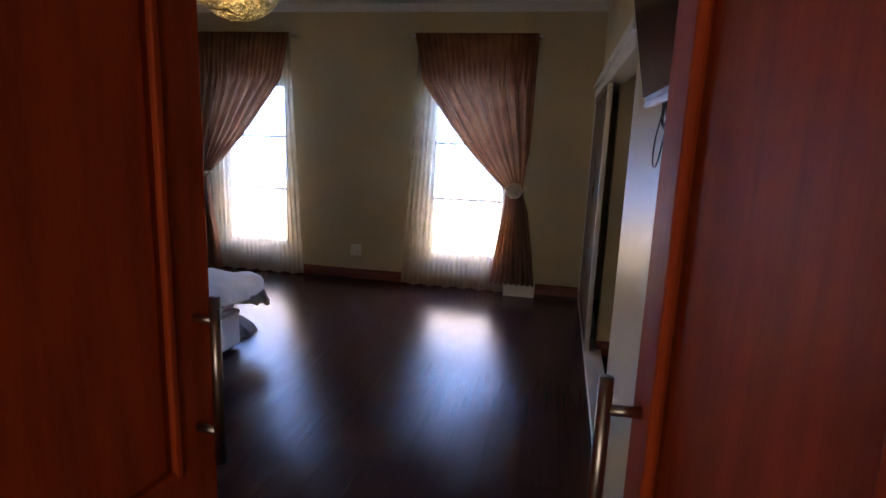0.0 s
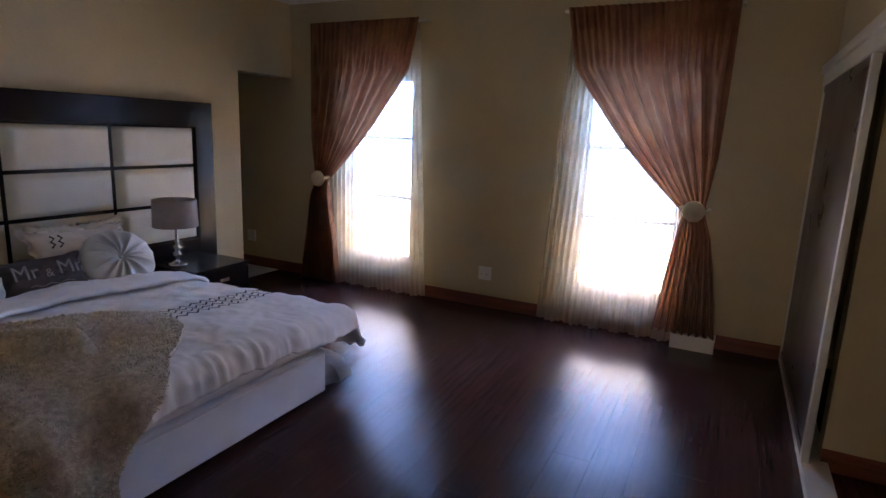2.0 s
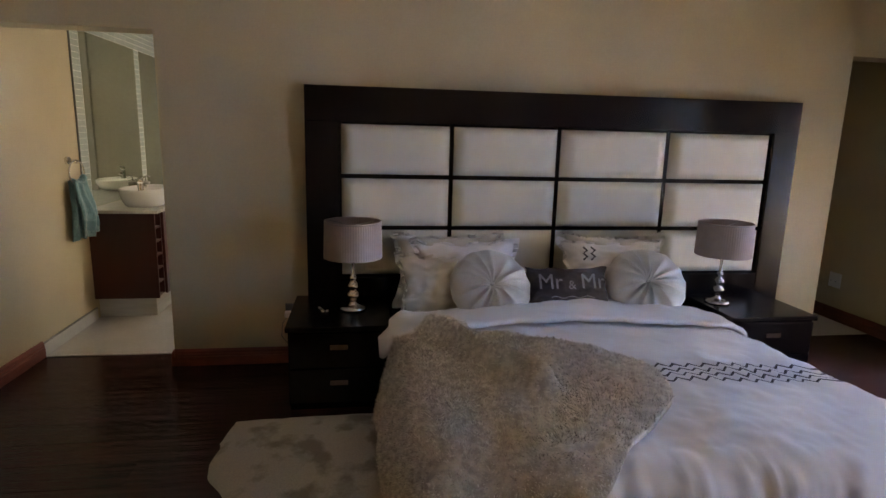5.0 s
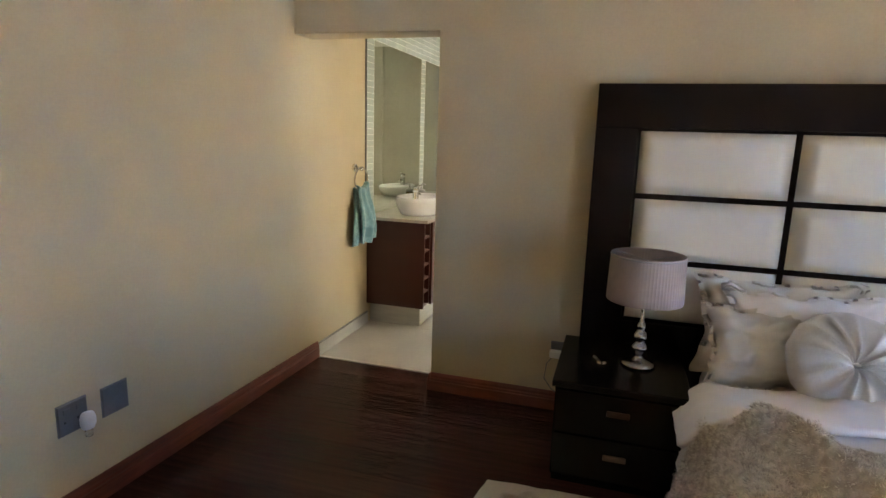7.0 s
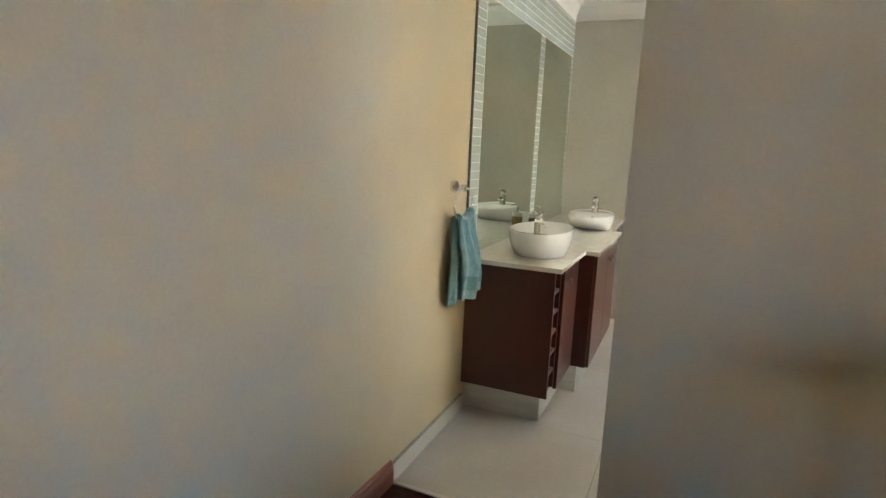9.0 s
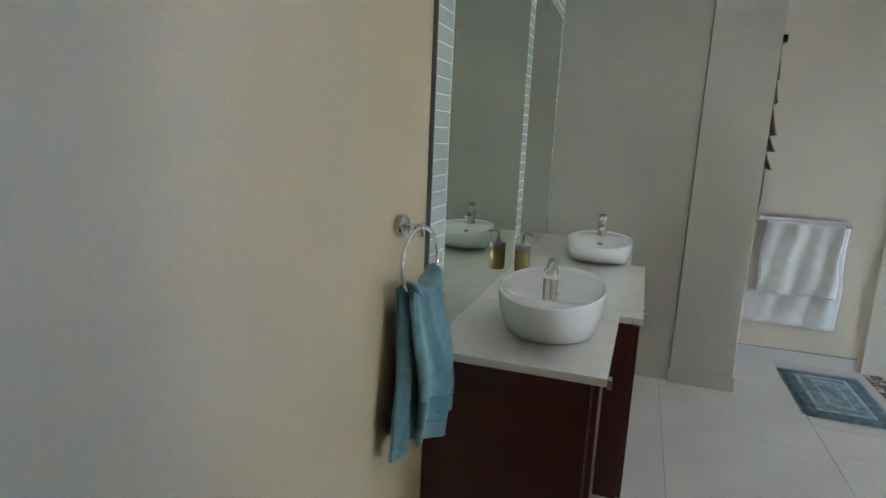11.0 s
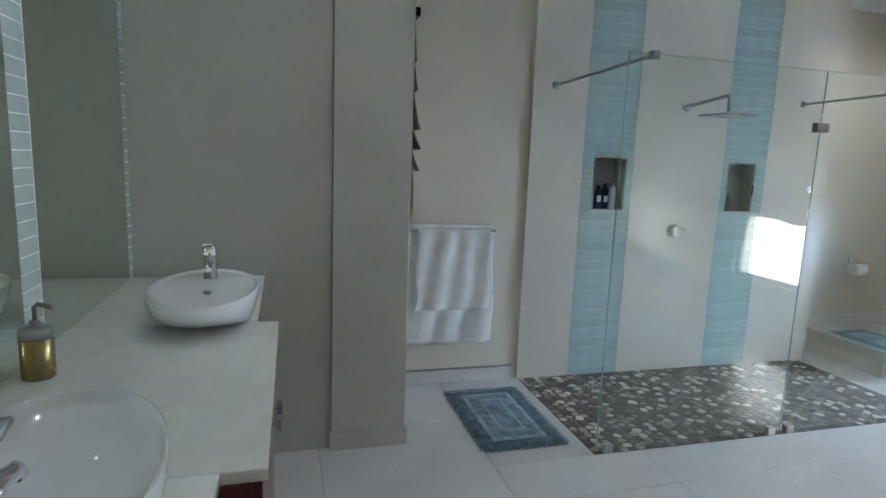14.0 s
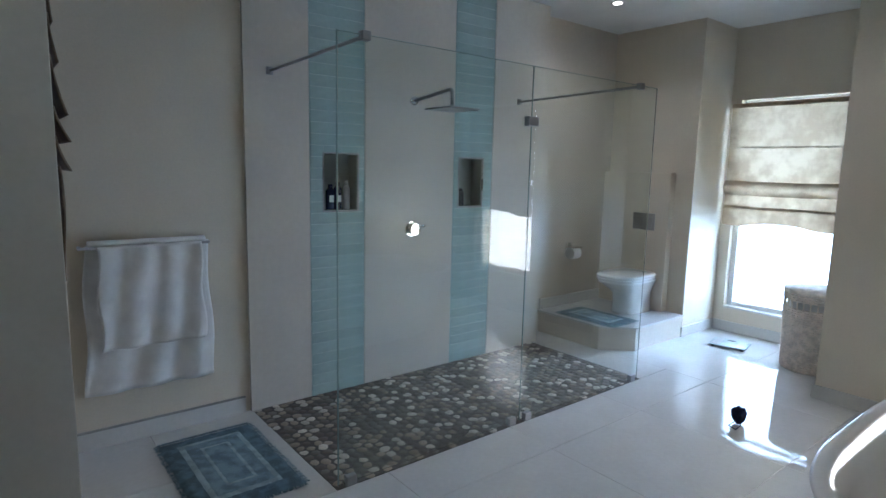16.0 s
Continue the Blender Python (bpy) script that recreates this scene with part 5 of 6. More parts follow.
# shower
GLASSEDGE = surf("green_glass_edge", (0.36, 0.47, 0.43), 0.15)
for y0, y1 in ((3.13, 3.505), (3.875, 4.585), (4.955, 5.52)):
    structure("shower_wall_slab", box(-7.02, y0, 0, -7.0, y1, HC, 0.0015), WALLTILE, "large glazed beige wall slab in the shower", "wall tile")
sb = []
for y0, y1, (n0, n1) in ((3.508, 3.872, NICHES[0]), (4.588, 4.952, NICHES[1])):
    bm = box(-7.02, y0, 0, -7.0013, n0, HC)
    add_box(bm, -7.02, n1, 0, -7.0013, y1, HC)
    add_box(bm, -7.02, n0, 0, -7.0013, n1, 1.14)
    add_box(bm, -7.02, n0, 1.484, -7.0013, n1, HC)
    sb.append((structure("shower_tile_strip", bm, TEALGROUT, "vertical strip of pale teal glass tiles in the shower", "wall tile"), y0, y1, n0, n1))
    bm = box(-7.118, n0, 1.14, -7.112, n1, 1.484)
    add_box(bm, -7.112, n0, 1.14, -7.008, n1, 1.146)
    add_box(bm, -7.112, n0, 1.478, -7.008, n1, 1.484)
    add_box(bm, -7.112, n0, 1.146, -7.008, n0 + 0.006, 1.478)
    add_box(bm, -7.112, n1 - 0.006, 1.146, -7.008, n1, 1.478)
    ni = structure("shower_niche", bm, NICHETILE, "recessed bottle niche lined with grey-green tile darkened for shade", "niche")
    for q in ((n0 - 0.006, 1.134, n1 + 0.006, 1.142), (n0 - 0.006, 1.482, n1 + 0.006, 1.490), (n0 - 0.006, 1.142, n0 + 0.002, 1.482), (n1 - 0.002, 1.142, n1 + 0.006, 1.482)):
        part("niche_trim", box(-7.008, q[0], q[1], -6.997, q[2], q[3], 0.001), STEEL, ni, "slim steel edge trim")


def bottle(name, x, y, z, prof, material, label, cap, capmat):
    b = thing(name, label, "bottle", (x, y, z))
    part("body", lathe(prof, 22, None, (0, 0, 0), 0.6, 1.0), material, b, "", True)
    part("cap", lathe(cap, 18, None, (0, 0, 0), 0.7, 1.0), capmat, b, "", True)
    return b


for y, r, h, mt, cm, lb in ((3.665, 0.03, 0.15, BOTTLEDARK, BOTTLEDARK, "dark navy shampoo bottle in the niche"), (3.715, 0.028, 0.165, BOTTLEDARK, BLACK, "tall dark bottle in the niche"),
                            (3.775, 0.022, 0.17, BOTTLEGREY, BOTTLEGREY, "slim pale grey bottle in the niche"), (4.705, 0.03, 0.12, BLACK, BLACK, "round black bottle in the niche")):
    bt = bottle("shampoo_bottle", -7.055, y, 1.1465, [(r * 0.9, 0), (r, 0.005), (r, h * 0.75), (r * 0.55, h * 0.86)], mt, lb,
                [(r * 0.5, h * 0.86), (r * 0.5, h), (r * 0.4, h * 1.02)], cm)
    if y < 3.72:
        part("label_bar", box(0.017, -0.014, 0.045, 0.0195, 0.014, 0.085), BOTTLEGREY, bt, "pale unreadable label")

gs = []
for y0, y1, lb in ((3.15, 4.285, "clear shower glass screen with green edges, near panel"), (4.289, 5.44, "clear shower glass screen with green edges, far panel")):
    g = thing("shower_screen", lb, "shower screen", (-6.0, y0, 0), group="shower glass panels")
    part("glass_panel", box(-0.005, 0, 0.012, 0.005, y1 - y0, 1.945, 0.001), GLASS, g).visible_shadow = False
    for f in (0.06, (y1 - y0) - 0.06):
        part("floor_clamp", box(-0.018, f - 0.025, 0, 0.018, f + 0.025, 0.045, 0.003), STEEL, g, "steel glass clamp")
    for f in (-0.0016, y1 - y0 + 0.0002):
        part("polished_edge", box(-0.005, f, 0.012, 0.005, f + 0.0014, 1.945), GLASSEDGE, g, "pale green polished glass edge")
    part("polished_edge", box(-0.005, 0, 1.9455, 0.005, y1 - y0, 1.947), GLASSEDGE, g, "pale green polished glass edge")
    gs.append(g)
part("joint_clamp", box(-0.02, 1.10, 1.64, 0.02, 1.175, 1.69, 0.003), STEEL, gs[0], "steel clamp joining the panels")
for y, yt in ((3.275, 3.275), (5.21, 5.25)):
    s = thing("support_bar", "brushed steel bar from wall to shower glass", "support bar", (-7.0, y, 1.915), group="shower support bars")
    part("bar", tube([(0, 0, 0), (0.5, (yt - y) / 2, 0.012), (1.012, yt - y, 0.024)], 0.0085, 12), STEEL, s, "", True)
    part("wall_flange", lathe([(0.02, -0.02), (0.02, 0.02)], 18), STEEL, s, "", True)
    part("glass_clamp", box(0.985, yt - y - 0.02, 0.006, 1.025, yt - y + 0.02, 0.045, 0.004), STEEL, s)

sh = thing("rain_shower", "square chrome rain shower head on a wall arm", "shower head", (-7.0, 4.235, 1.838))
part("arm", tube([(0, 0, 0), (0.2, 0, 0.02), (0.375, 0, 0.04), (0.395, 0, 0.035), (0.40, 0, 0.0), (0.40, 0, -0.055)], 0.0115, 14), STEEL, sh, "", True)
part("flange", tube([(0, 0, 0), (0.02, 0, 0)], 0.028, 22), CHROME, sh, "", True)
part("rose", box(0.28, -0.115, -0.083, 0.52, 0.115, -0.072, 0.003), STEEL, sh, "flat square rose")
part("neck", lathe([(0.022, -0.072), (0.014, -0.05)], 18, at=(0.40, 0, 0)), STEEL, sh, "", True)
vl = thing("shower_valve", "round chrome shower mixer valve", "shower valve", (-7.0, 4.23, 1.005))
part("cover_disc", tube([(0, 0, 0), (0.012, 0, 0)], 0.05, 40), CHROME, vl, "", False)
part("knob", tube([(0.012, 0, 0), (0.06, 0, 0)], 0.038, 26), CHROME, vl, "", False)
part("lever", tube([(0.05, 0.0, 0.0), (0.055, 0.05, 0.02), (0.055, 0.075, 0.022)], 0.009, 10), CHROME, vl, "", True)

structure("shower_floor", box(-7.02, 3.14, -0.006, -5.99, 5.47, -0.001), PEBBLEBED, "brown grey pebble mosaic shower floor", "floor")

# toilet corner
pf = [(-7.2, 5.76), (-6.56, 5.76), (-6.36, 5.97), (-6.36, 6.68), (-7.2, 6.68)]
tp = structure("toilet_platform", prism(pf, 0, 0.178, 0.002), WALLTILE, "raised tiled step with a cut corner under the toilet", "step")
pf2 = [(-7.2, 5.745), (-6.553, 5.745), (-6.345, 5.963), (-6.345, 6.68), (-7.2, 6.68)]
structure("platform_top", prism(pf2, 0.180, 0.196, 0.003), TILE, "ivory tile top of the step", "step")
structure("platform_skirting", box(-7.2, 5.76, 0.196, -7.186, 6.62, 0.29, 0.003), TILE, "ivory tile skirting on the step", "baseboard")
bx = structure("cistern_boxing", box(-7.2, 6.60, 0.196, -6.52, 6.68, 1.41, 0.004), PAINT_BATH, "tiled boxing that hides the cistern", "wall")
fl = thing("flush_plate", "brushed steel flush plate with two buttons", "flush plate", (-6.75, 6.60, 0.98))
part("plate", box(-0.11, -0.01, -0.075, 0.11, 0, 0.075, 0.004), STEEL, fl)
for x in (-0.05, 0.05):
    part("button", box(x - 0.042, -0.014, -0.045, x + 0.042, -0.01, 0.045, 0.003), STEEL, fl)


def toilet():
    t = thing("toilet", "white back-to-wall toilet with closed lid on the step", "toilet", (-6.72, 6.60, 0.197))

    def ring(w, front, back, z, bm, n=40, e=5.0):
        vs = []
        for k in range(n):
            a = 2 * math.pi * k / n
            c, s = math.cos(a), math.sin(a)
            ee = 2 / (e if s > 0 else 3.0)
            x = w / 2 * math.copysign(abs(c) ** ee, c)
            m, h = (front + back) / 2, (back - front) / 2
            vs.append(bm.verts.new((x, m + h * math.copysign(abs(s) ** ee, s), z)))
        return vs

    def loft(rows):
        bm = bmesh.new()
        rs = [ring(*r, bm) for r in rows]
        for a, b in zip(rs, rs[1:]):
            for k in range(len(a)):
                bm.faces.new((a[k], a[(k + 1) % len(a)], b[(k + 1) % len(a)], b[k]))
        bm.faces.new(rs[0][::-1]), bm.faces.new(rs[-1])
        return bm
    part("pedestal", loft([(0.25, -0.35, 0, 0), (0.25, -0.35, 0, 0.01), (0.235, -0.345, 0, 0.09), (0.24, -0.36, 0, 0.17), (0.28, -0.42, 0, 0.215), (0.345, -0.52, 0, 0.275), (0.36, -0.535, 0, 0.295)]), CERAMIC, t, "", True)
    part("seat", loft([(0.36, -0.535, -0.03, 0.297), (0.368, -0.54, -0.03, 0.301), (0.368, -0.54, -0.03, 0.316), (0.362, -0.535, -0.03, 0.319)]), CERAMIC, t, "", True)
    part("lid", loft([(0.368, -0.538, -0.02, 0.322), (0.374, -0.543, -0.02, 0.327), (0.372, -0.54, -0.02, 0.343), (0.345, -0.515, -0.045, 0.350)]), CERAMIC, t, "closed white lid", True)
    for x in (-0.08, 0.08):
        part("hinge", tube([(x - 0.02, -0.025, 0.325), (x + 0.02, -0.025, 0.325)], 0.01, 10), CHROME, t, "", True)


toilet()
ph = thing("paper_holder", "chrome toilet paper holder with a white roll", "paper holder", (-7.2, 6.11, 0.74))
part("flap", box(0.02, -0.07, -0.01, 0.12, 0.07, 0.0, 0.003), CHROME, ph)
part("mount", box(0, -0.03, -0.05, 0.025, 0.03, 0.03, 0.004), CHROME, ph)
bm = tube([(0.07, -0.05, -0.06), (0.07, 0.05, -0.06)], 0.052, 26)
part("paper_roll", bm, TOWELWHITE, ph, "white paper roll")


def mat_rug(name, x0, y0, x1, y1, z, label):
    """A woven mat in nested bands with fringed ends."""
    m = thing(name, label, "bath mat", ((x0 + x1) / 2, (y0 + y1) / 2, z))
    hx, hy = (x1 - x0) / 2, (y1 - y0) / 2
    for i, (ins, material, h) in enumerate(((0.0, MATBLUE, 0.010), (0.062, MATPALE, 0.013), (0.088, MATMID, 0.0145), (0.15, MATPALE, 0.0155), (0.166, MATMID, 0.0165))):
        ax, ay = hx - ins, hy - ins
        nx, ny = 34, 24
        bm = sheet(nx, ny, lambda u, v, ax=ax, ay=ay, h=h, i=i: (lerp(-ax, ax, u) + 0.004 * wob(v * 9, i, 1, 2), lerp(-ay, ay, v) + 0.004 * wob(u * 9, i, 4, 2),
                                                            (h if 0 < u < 1 and 0 < v < 1 else 0.001) + 0.0015 * wob(u * 30, v * 30, i, 1)))
        part("pile_band", bm, material, m, "", True)
    rng = random.Random(8)
    bm = bmesh.new()
    for k in range(150):
        y = lerp(-hy, hy, k / 149)
        for s in (-1, 1):
            a = Vector((s * (hx - 0.01), y, 0.008))
            b = Vector((s * (hx + 0.022 + rng.uniform(-0.006, 0.006)), y + rng.uniform(-0.008, 0.008), 0.003))
            d = Vector((0, 0.0022, 0))
            vs = [bm.verts.new(p) for p in (a - d, a + d, b + d, b - d)]
            bm.faces.new(vs)
    for k in range(190):
        x = lerp(-hx, hx, k / 189)
        for s in (-1, 1):
            a = Vector((x, s * (hy - 0.01), 0.008))
            b = Vector((x + rng.uniform(-0.008, 0.008), s * (hy + 0.02 + rng.uniform(-0.006, 0.006)), 0.003))
            d = Vector((0.0022, 0, 0))
            vs = [bm.verts.new(p) for p in (a - d, a + d, b + d, b - d)]
            bm.faces.new(vs)
    tagged(part("fringe", bm, MATBLUE, m, "slate blue fringe"), "", "", "", "stuff")


mat_rug("bath_mat", -6.85, 2.60, -6.12, 3.05, 0.001, "slate and pale blue fringed bath mat on the tiles")
mat_rug("bath_mat", -7.02, 5.80, -6.47, 6.14, 0.197, "pale blue bath mat on the step by the toilet")


def window_blind(a, b, y, label):
    w = thing("roman_blind", label, "blind", ((a + b) / 2, y, 0.9))
    hw = (b - a) / 2 + 0.05
    part("head_rail", box(-hw, -0.06, 1.08, hw, -0.005, 1.115, 0.003), BLIND, w)
    for k, (zt, zb, y0, y1) in enumerate(((1.115, 0.74, -0.055, -0.045), (0.745, 0.42, -0.055, -0.05), (0.36, 0.22, -0.055, -0.05))):
        part("panel", sheet(24, 10, lambda u, v, zt=zt, zb=zb, y0=y0: (lerp(-hw, hw, u), y0 - 0.004 * math.sin(v * 3) + 0.003 * wob(u * 6, v * 3, zt, 1), lerp(zt, zb, v))), BLIND, w, "", True)
        part("batten", box(-hw, -0.066, zb - 0.004, hw, -0.058, zb + 0.006, 0.002), BLIND, w)
    part("gathered_fold", sheet(30, 10, lambda u, v: (lerp(-hw, hw, u), -0.07 - 0.03 * math.sin(v * math.pi), lerp(0.46, 0.34, v) - 0.01 * math.sin(u * math.pi))), BLIND, w, "", True)
    part("hem", sheet(40, 10, lambda u, v: (lerp(-hw, hw, u), -0.06 - 0.012 * math.sin(v * 3), lerp(0.24, 0.07 + 0.025 * math.sin(u * math.pi) - 0.015 * math.sin(u * math.pi * 3), v))), BLIND, w, "", True)


window_blind(WINDOWS[0][0], WINDOWS[0][1], Y_N, "beige patterned roman blind half raised over the window")
window_blind(TUBWIN[0], TUBWIN[1], 6.10, "beige patterned roman blind half raised behind the bathtub")


def basket():
    t = thing("laundry_basket", "tall bleached wicker laundry basket with a lid", "laundry basket", (-5.36, 6.72, 0))
    n, rows = 60, 34
    for i in range(rows):
        z, r0, kind = 0.012 + i * 0.0165, 0.195 + 0.02 * i / rows, i % 2
        if 0.47 < z < 0.51:
            continue
        ring = []
        for k in range(n):
            q = r0 + (0.006 if (k + kind) % 2 else -0.006)
            ring.append((q * math.cos(2 * math.pi * k / n), q * math.sin(2 * math.pi * k / n), z))
        part("woven_strand", tube(ring, 0.0085, 5, closed=True), WICKER, t)
    for k in range(0, n, 2):
        a = 2 * math.pi * k / n
        part("stake", tube([(0.197 * math.cos(a), 0.197 * math.sin(a), 0.0), (0.217 * math.cos(a), 0.217 * math.sin(a), 0.575)], 0.005, 5), WICKER, t)
    part("liner", lathe([(0.17, 0.01), (0.19, 0.56)], 32), LINEN, t, "pale fabric liner", True)
    part("lid", lathe([(0.222, 0.57), (0.226, 0.585), (0.222, 0.6), (0.15, 0.612), (0.0001, 0.616)], 44), WICKER, t, "", True)


basket()
sc = thing("bathroom_scale", "thin glass bathroom scale with steel edge on the tiles", "scale", (-5.98, 6.77, 0.0), 12)
part("glass_top", box(-0.14, -0.12, 0.016, 0.14, 0.12, 0.024, 0.003), surf("frosted_scale_glass", (0.5, 0.56, 0.54), 0.15), sc)
for x in (-0.09, 0.09):
    part("steel_pad", box(x - 0.03, -0.1, 0.0242, x + 0.03, 0.1, 0.0255), STEEL, sc)
part("display", box(-0.03, 0.06, 0.0242, 0.03, 0.09, 0.0262), BLACK, sc)
for x in (-0.11, 0.11):
    for y in (-0.09, 0.09):
        part("foot", lathe([(0.015, 0), (0.015, 0.016)], 12, at=(x, y, 0)), BLACK, sc)


def puff():
    bm = bmesh.new()
    bmesh.ops.create_icosphere(bm, subdivisions=4, radius=0.042)
    for v in bm.verts:
        d = 1 + 0.28 * wob(v.co.x, v.co.y, v.co.z, 38) + 0.12 * wob(v.co.x, v.co.y, v.co.z, 90)
        v.co = Vector((v.co.x * d * 0.95, v.co.y * d, v.co.z * d * 1.15 + 0.062))
    lo = min(v.co.z for v in bm.verts)
    for v in bm.verts:
        v.co.z -= lo - 0.001
    p = part("bath_puff", bm, NAVY, None, "crumpled navy bath puff on the tiles", True)
    p.matrix_basis = pose(-5.24, 5.30, 0)
    tagged(p, "", "bath puff")
    part("hanging_loop", tube([(0.0, -0.03, 0.03), (-0.02, -0.08, 0.006), (0.03, -0.1, 0.005), (0.035, -0.05, 0.02)], 0.003, 6), NAVY, p)


puff()


def bathtub():
    t = thing("bathtub", "white oval freestanding bathtub", "bathtub", (-3.86, 4.40, 0))

    def rings(rows, n=64):
        bm = bmesh.new()
        rs = []
        for a, b, z in rows:
            r = []
            for k in range(n):
                an = 2 * math.pi * k / n
                c, s = math.cos(an), math.sin(an)
                r.append(bm.verts.new((a * math.copysign(abs(c) ** 0.66, c), b * math.copysign(abs(s) ** 0.66, s), z)))
            rs.append(r)
        for a, b in zip(rs, rs[1:]):
            for k in range(n):
                bm.faces.new((a[k], a[(k + 1) % n], b[(k + 1) % n], b[k]))
        bm.faces.new(rs[0][::-1]), bm.faces.new(rs[-1])
        return bm
    part("shell", rings([(0.48, 0.72, 0), (0.49, 0.73, 0.01), (0.53, 0.78, 0.2), (0.58, 0.83, 0.45), (0.615, 0.865, 0.535), (0.625, 0.875, 0.548), (0.615, 0.865, 0.556), (0.59, 0.84, 0.556),
                         (0.565, 0.815, 0.545), (0.53, 0.78, 0.45), (0.47, 0.70, 0.2), (0.40, 0.6, 0.13)]), CERAMIC, t, "", True)
    part("waste", lathe([(0.03, 0.131), (0.03, 0.136), (0.0001, 0.137)], 20), CHROME, t, "", True)


bathtub()
for x, y in ((-6.61, 5.82), (-5.55, 1.95), (-4.45, 1.95), (-4.9, 5.2)):
    d = thing("downlight", "small round recessed ceiling downlight, switched on", "downlight", (x, y, HC), group="bathroom downlights")
    part("rim", lathe([(0.035, -0.001), (0.048, -0.004), (0.05, -0.001)], 28, None, (0, 0, 0), 1, 1, False), STEEL, d, "", True)
    part("lamp", lathe([(0.034, -0.002), (0.034, -0.0025)], 24), LAMPGLOW, d, "glowing lamp face")
    ld = bpy.data.lights.new("downlight_beam", "SPOT")
    ld.energy, ld.spot_size, ld.spot_blend, ld.shadow_soft_size, ld.color = (6.0 if y < 3 else 20.0), radians(140), 0.9, 0.035, (1.0, 0.95, 0.88)
    lo = new("downlight_beam", ld)
    lo.parent = d
    lo.matrix_basis = pose(0, 0, -0.012)

# ---- pieces of floors and walls ----
def shared(name, bm, material):
    me = bpy.data.meshes.new(name)
    bm.to_mesh(me)
    bm.free()
    me.materials.append(material)
    return me


def piece(name, me, parent, m):
    ob = new(name, me)
    ob.parent = parent
    ob.matrix_basis = m
    return ob


# laminate planks along the room
PW, PL = 0.193, 1.285
plank = {}
rng = random.Random(11)
x = X_T + 0.012
while x < 2.38:
    w = min(PW, 2.42 - x)
    y = -1.2 - rng.random() * PL * 0.9
    while y < Y_N:
        y0, y1 = max(y, -1.2), min(y + PL, Y_N)
        if x < 0.3:
            y0 = max(y0, 0.89)
        if y1 - y0 > 0.05:
            key = (round(w, 3), round(y1 - y0, 3))
            if key not in plank:
                plank[key] = shared("plank", box(0.0004, 0.0004, -0.008, w - 0.0004, key[1] - 0.0004, 0.0, 0.0006, 1), FLOORWOOD)
            piece("plank", plank[key], floor_bed, pose(x, y0, 0.0))
        y += PL
    x += PW

# porcelain floor tiles
TS = 0.80
tile = {}
for i in range(6):
    for j in range(9):
        x0, y0 = X_T - 0.008 - (i + 1) * TS, 1.0 + 0.02 + (j - 0) * TS - 0.02
        x1, y1 = x0 + TS, y0 + TS
        x0 = max(x0, -7.2)
        rects = [(x0, y0, x1, min(y1, Y_N))]
        # the shower floor is left out
        out = []
        for a, b, c, d in rects:
            if c <= -5.98 or a >= -5.98 or d <= 3.14 or b >= 5.47:
                if c <= -5.98 + 1e-6 and not (d <= 3.14 or b >= 5.47):
                    if b < 3.14:
                        out.append((a, b, c, 3.14))
                    if d > 5.47:
                        out.append((a, 5.47, c, d))
                    continue
                out.append((a, b, c, d))
            else:
                out.append((-5.985, b, c, d))
                if b < 3.14:
                    out.append((a, b, -5.987, 3.138))
                if d > 5.47:
                    out.append((a, 5.472, -5.987, d))
        for a, b, c, d in out:
            if c - a < 0.02 or d - b < 0.02:
                continue
            key = (round(c - a, 3), round(d - b, 3))
            if key not in tile:
                tile[key] = shared("floor_tile", box(0.0012, 0.0012, -0.006, key[0] - 0.0012, key[1] - 0.0012, 0.0, 0.001, 1), TILE)
            piece("floor_tile", tile[key], floor_bath, pose(a, b, 0.0))

# glass tiles of the shower strips
gt = {}
for ob, y0, y1, n0, n1 in sb:
    rows = int(HC / 0.0665)
    for k in range(rows):
        z0, z1 = k * 0.0665, (k + 1) * 0.0665
        segs = [(y0, y1)]
        if z1 > 1.14 and z0 < 1.484:
            segs = [(y0, n0), (n1, y1)]
        for c, d in segs:
            if d - c < 0.012:
                continue
            key = round(d - c, 3)
            if key not in gt:
                gt[key] = shared("glass_tile", box(0, 0.0014, 0.0014, 0.0055, key - 0.0014, 0.0651, 0.0006, 1), TEAL)
            piece("glass_tile", gt[key], ob, pose(-7.006, c, z0))
        # cut tiles above and below the niche
        for lo, hi in ((z0, min(z1, 1.14)), (max(z0, 1.484), z1)):
            if 0.008 < hi - lo < 0.066:
                cut = shared("glass_tile", box(0, 0.001, 0.001, 0.0055, n1 - n0 - 0.001, hi - lo - 0.001, 0.001, 1), TEAL)
                piece("glass_tile", cut, ob, pose(-7.006, n0, lo))

# pale tiles round the mirrors
bed_ob = bpy.data.objects["mirror_tile_bed"]
pt = {}
for x0, x1, z0, z1 in ((-4.155, -4.026, 0.884, 2.56), (-5.355, -5.239, 0.884, 2.215), (-6.307, -6.245, 0.884, 2.56), (-5.296, -4.156, 2.217, 2.56), (-6.244, -5.296, 2.217, 2.56)):
    z = z0
    while z < z1 - 0.01:
        h = min(0.0446, z1 - z)
        n = max(1, round((x1 - x0) / 0.21))
        for k in range(n):
            a, b = lerp(x0, x1, k / n), lerp(x0, x1, (k + 1) / n)
            key = (round(b - a, 3), round(h, 3))
            if key not in pt:
                pt[key] = shared("border_tile", box(0.0018, 0, 0.0018, key[0] - 0.0018, 0.006, key[1] - 0.0018, 0.0006, 1), PALETILE)
            piece("border_tile", pt[key], bed_ob, pose(a, 1.006, z))
        z += 0.0446

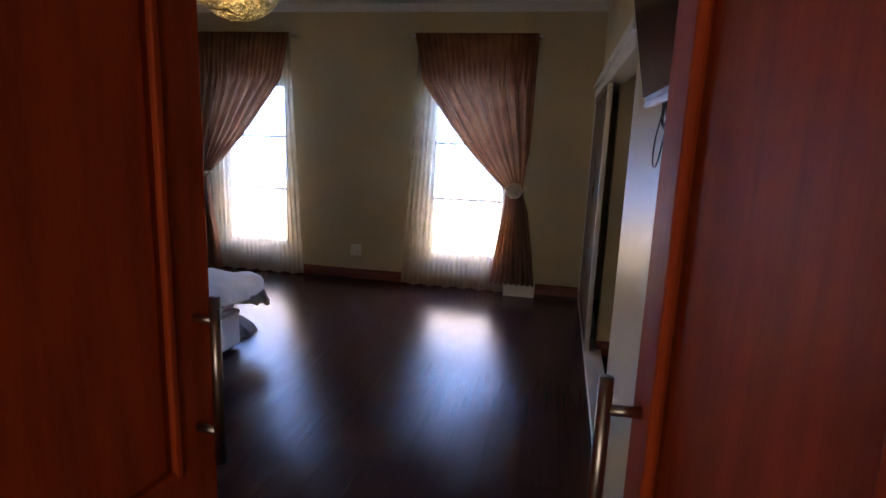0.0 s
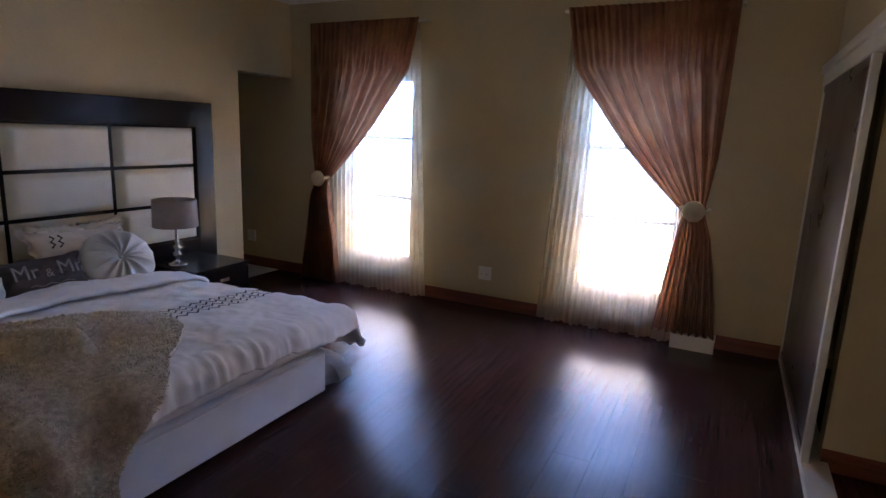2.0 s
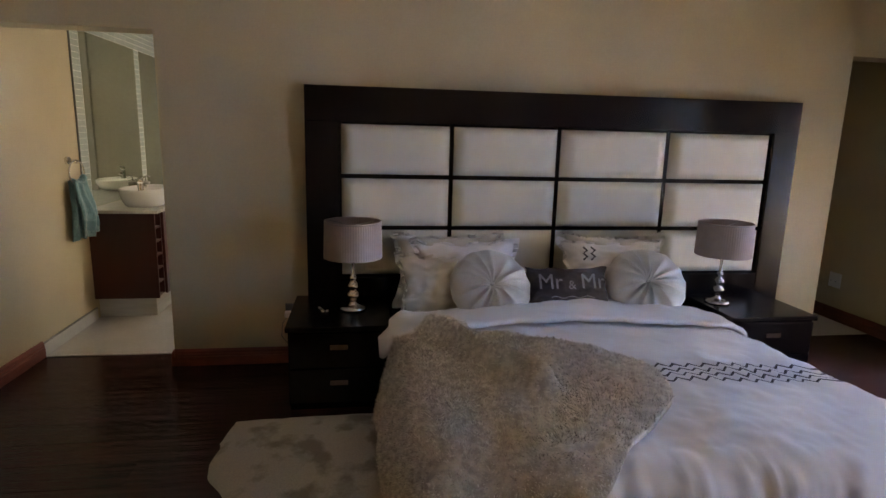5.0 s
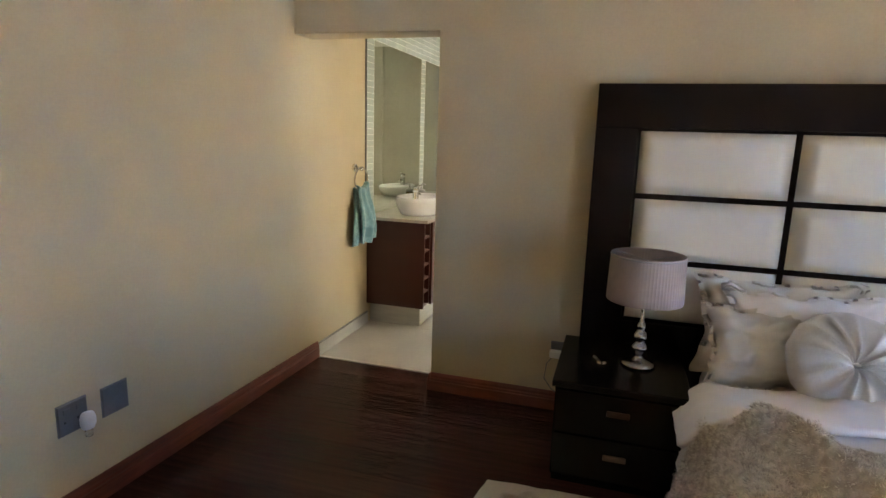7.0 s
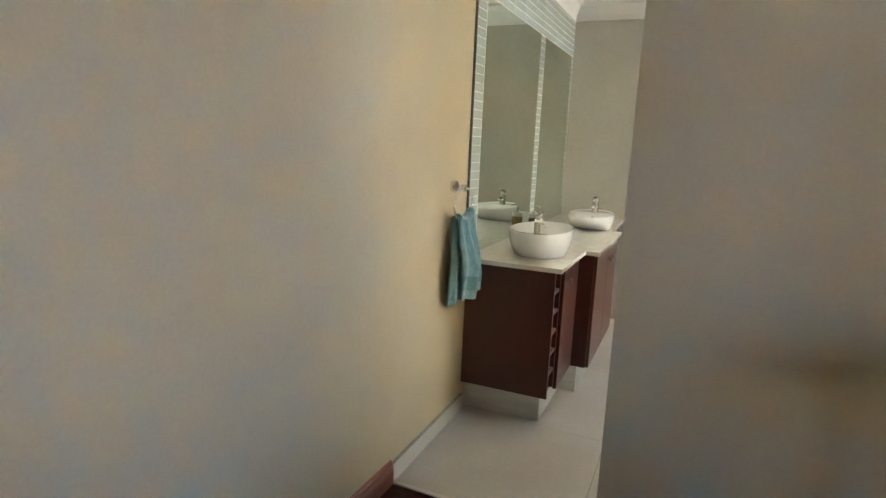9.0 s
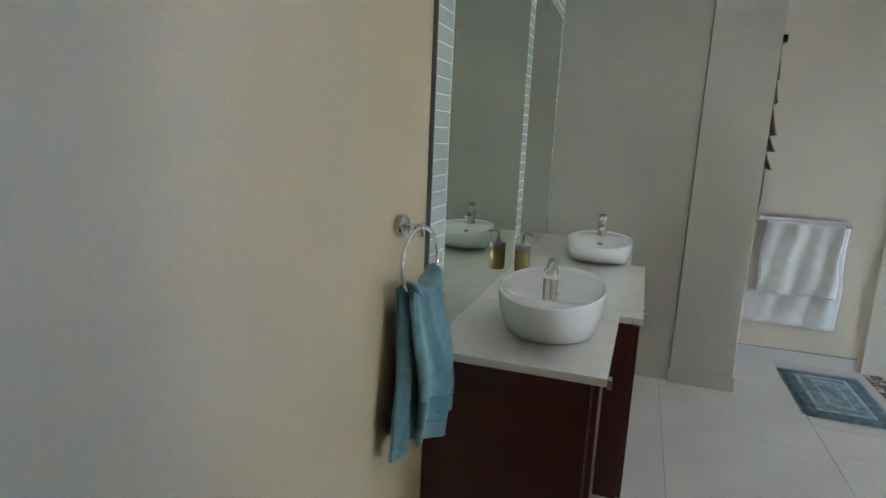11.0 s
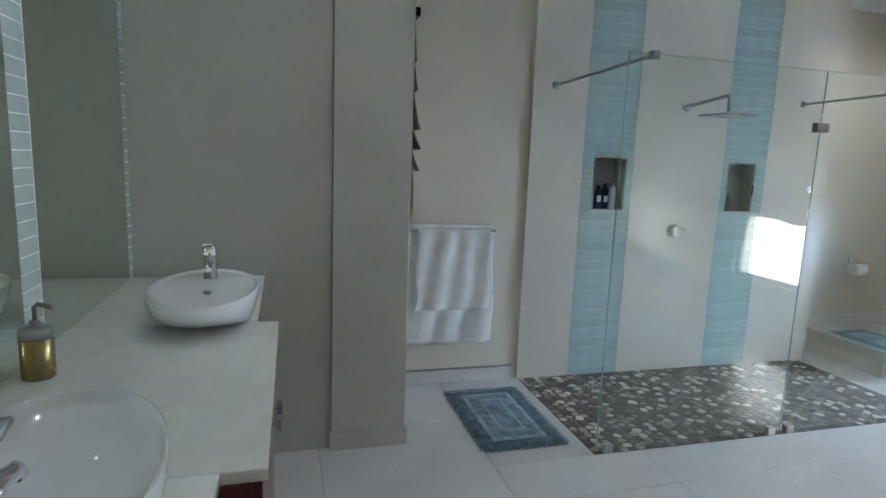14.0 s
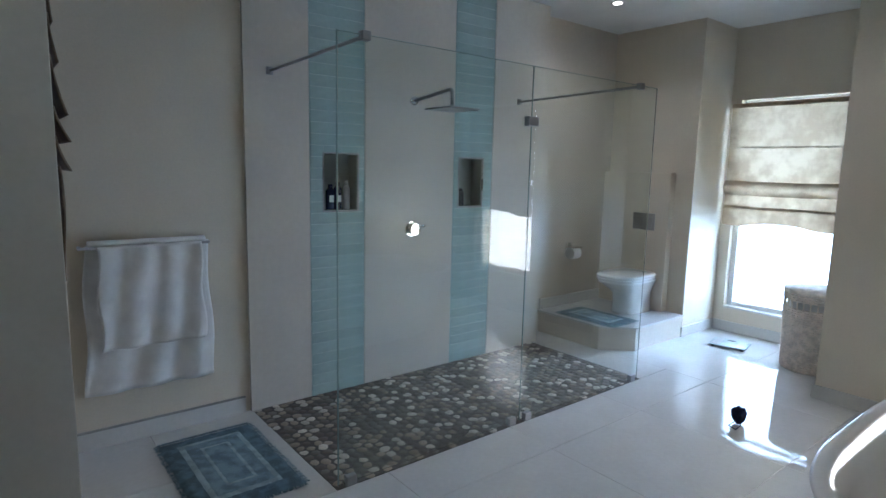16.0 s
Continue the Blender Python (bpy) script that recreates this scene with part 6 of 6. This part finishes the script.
# shower pebbles
rng = random.Random(21)
kinds = []
for m in PEBBLE:
    row = []
    for s in range(3):
        bm = bmesh.new()
        n = 9
        rad = [1 + rng.uniform(-0.16, 0.16) for _ in range(n)]
        lo = [bm.verts.new((rad[k] * math.cos(2 * math.pi * k / n), rad[k] * 0.86 * math.sin(2 * math.pi * k / n), -0.02)) for k in range(n)]
        hi = [bm.verts.new((rad[k] * 0.86 * math.cos(2 * math.pi * k / n), rad[k] * 0.74 * math.sin(2 * math.pi * k / n), 0.16)) for k in range(n)]
        top = bm.verts.new((0, 0, 0.24))
        for k in range(n):
            bm.faces.new((lo[k], lo[(k + 1) % n], hi[(k + 1) % n], hi[k]))
            bm.faces.new((hi[k], hi[(k + 1) % n], top))
        for f in bm.faces:
            f.smooth = True
        row.append(shared("pebble", bm, m))
    kinds.append(row)
pebble_ob = bpy.data.objects["shower_floor"]
rest = [[[], []] for _ in PEBBLE]
count = 0
step = 0.056
j = 0
y = 3.165
while y < 5.45:
    x = -6.995 + (step / 2 if j % 2 else 0)
    while x < -6.01:
        px, py = x + rng.uniform(-0.006, 0.006), y + rng.uniform(-0.006, 0.006)
        c = rng.choices(range(4), (0.32, 0.22, 0.26, 0.20))[0]
        r = rng.uniform(0.023, 0.031)
        me = kinds[c][rng.randrange(3)]
        m = pose(px, py, -0.001, 0, 0, rng.uniform(0, 360)) @ Matrix.Diagonal((r, r, 0.013, 1))
        near = y < 3.9 and count < 300
        if near:
            piece("pebble", me, pebble_ob, m)
            count += 1
        else:
            vs, fs = rest[c]
            o = len(vs)
            vs += [tuple(m @ v.co) for v in me.vertices]
            fs += [tuple(o + i for i in p.vertices) for p in me.polygons]
        x += step
    y += step * 0.88
    j += 1
for c, (vs, fs) in enumerate(rest):
    me = bpy.data.meshes.new("pebbles")
    me.from_pydata(vs, [], fs)
    for p in me.polygons:
        p.use_smooth = True
    me.materials.append(PEBBLE[c])
    ob = new("pebbles", me)
    ob.parent = pebble_ob
    tagged(ob, "", "", "", "stuff")
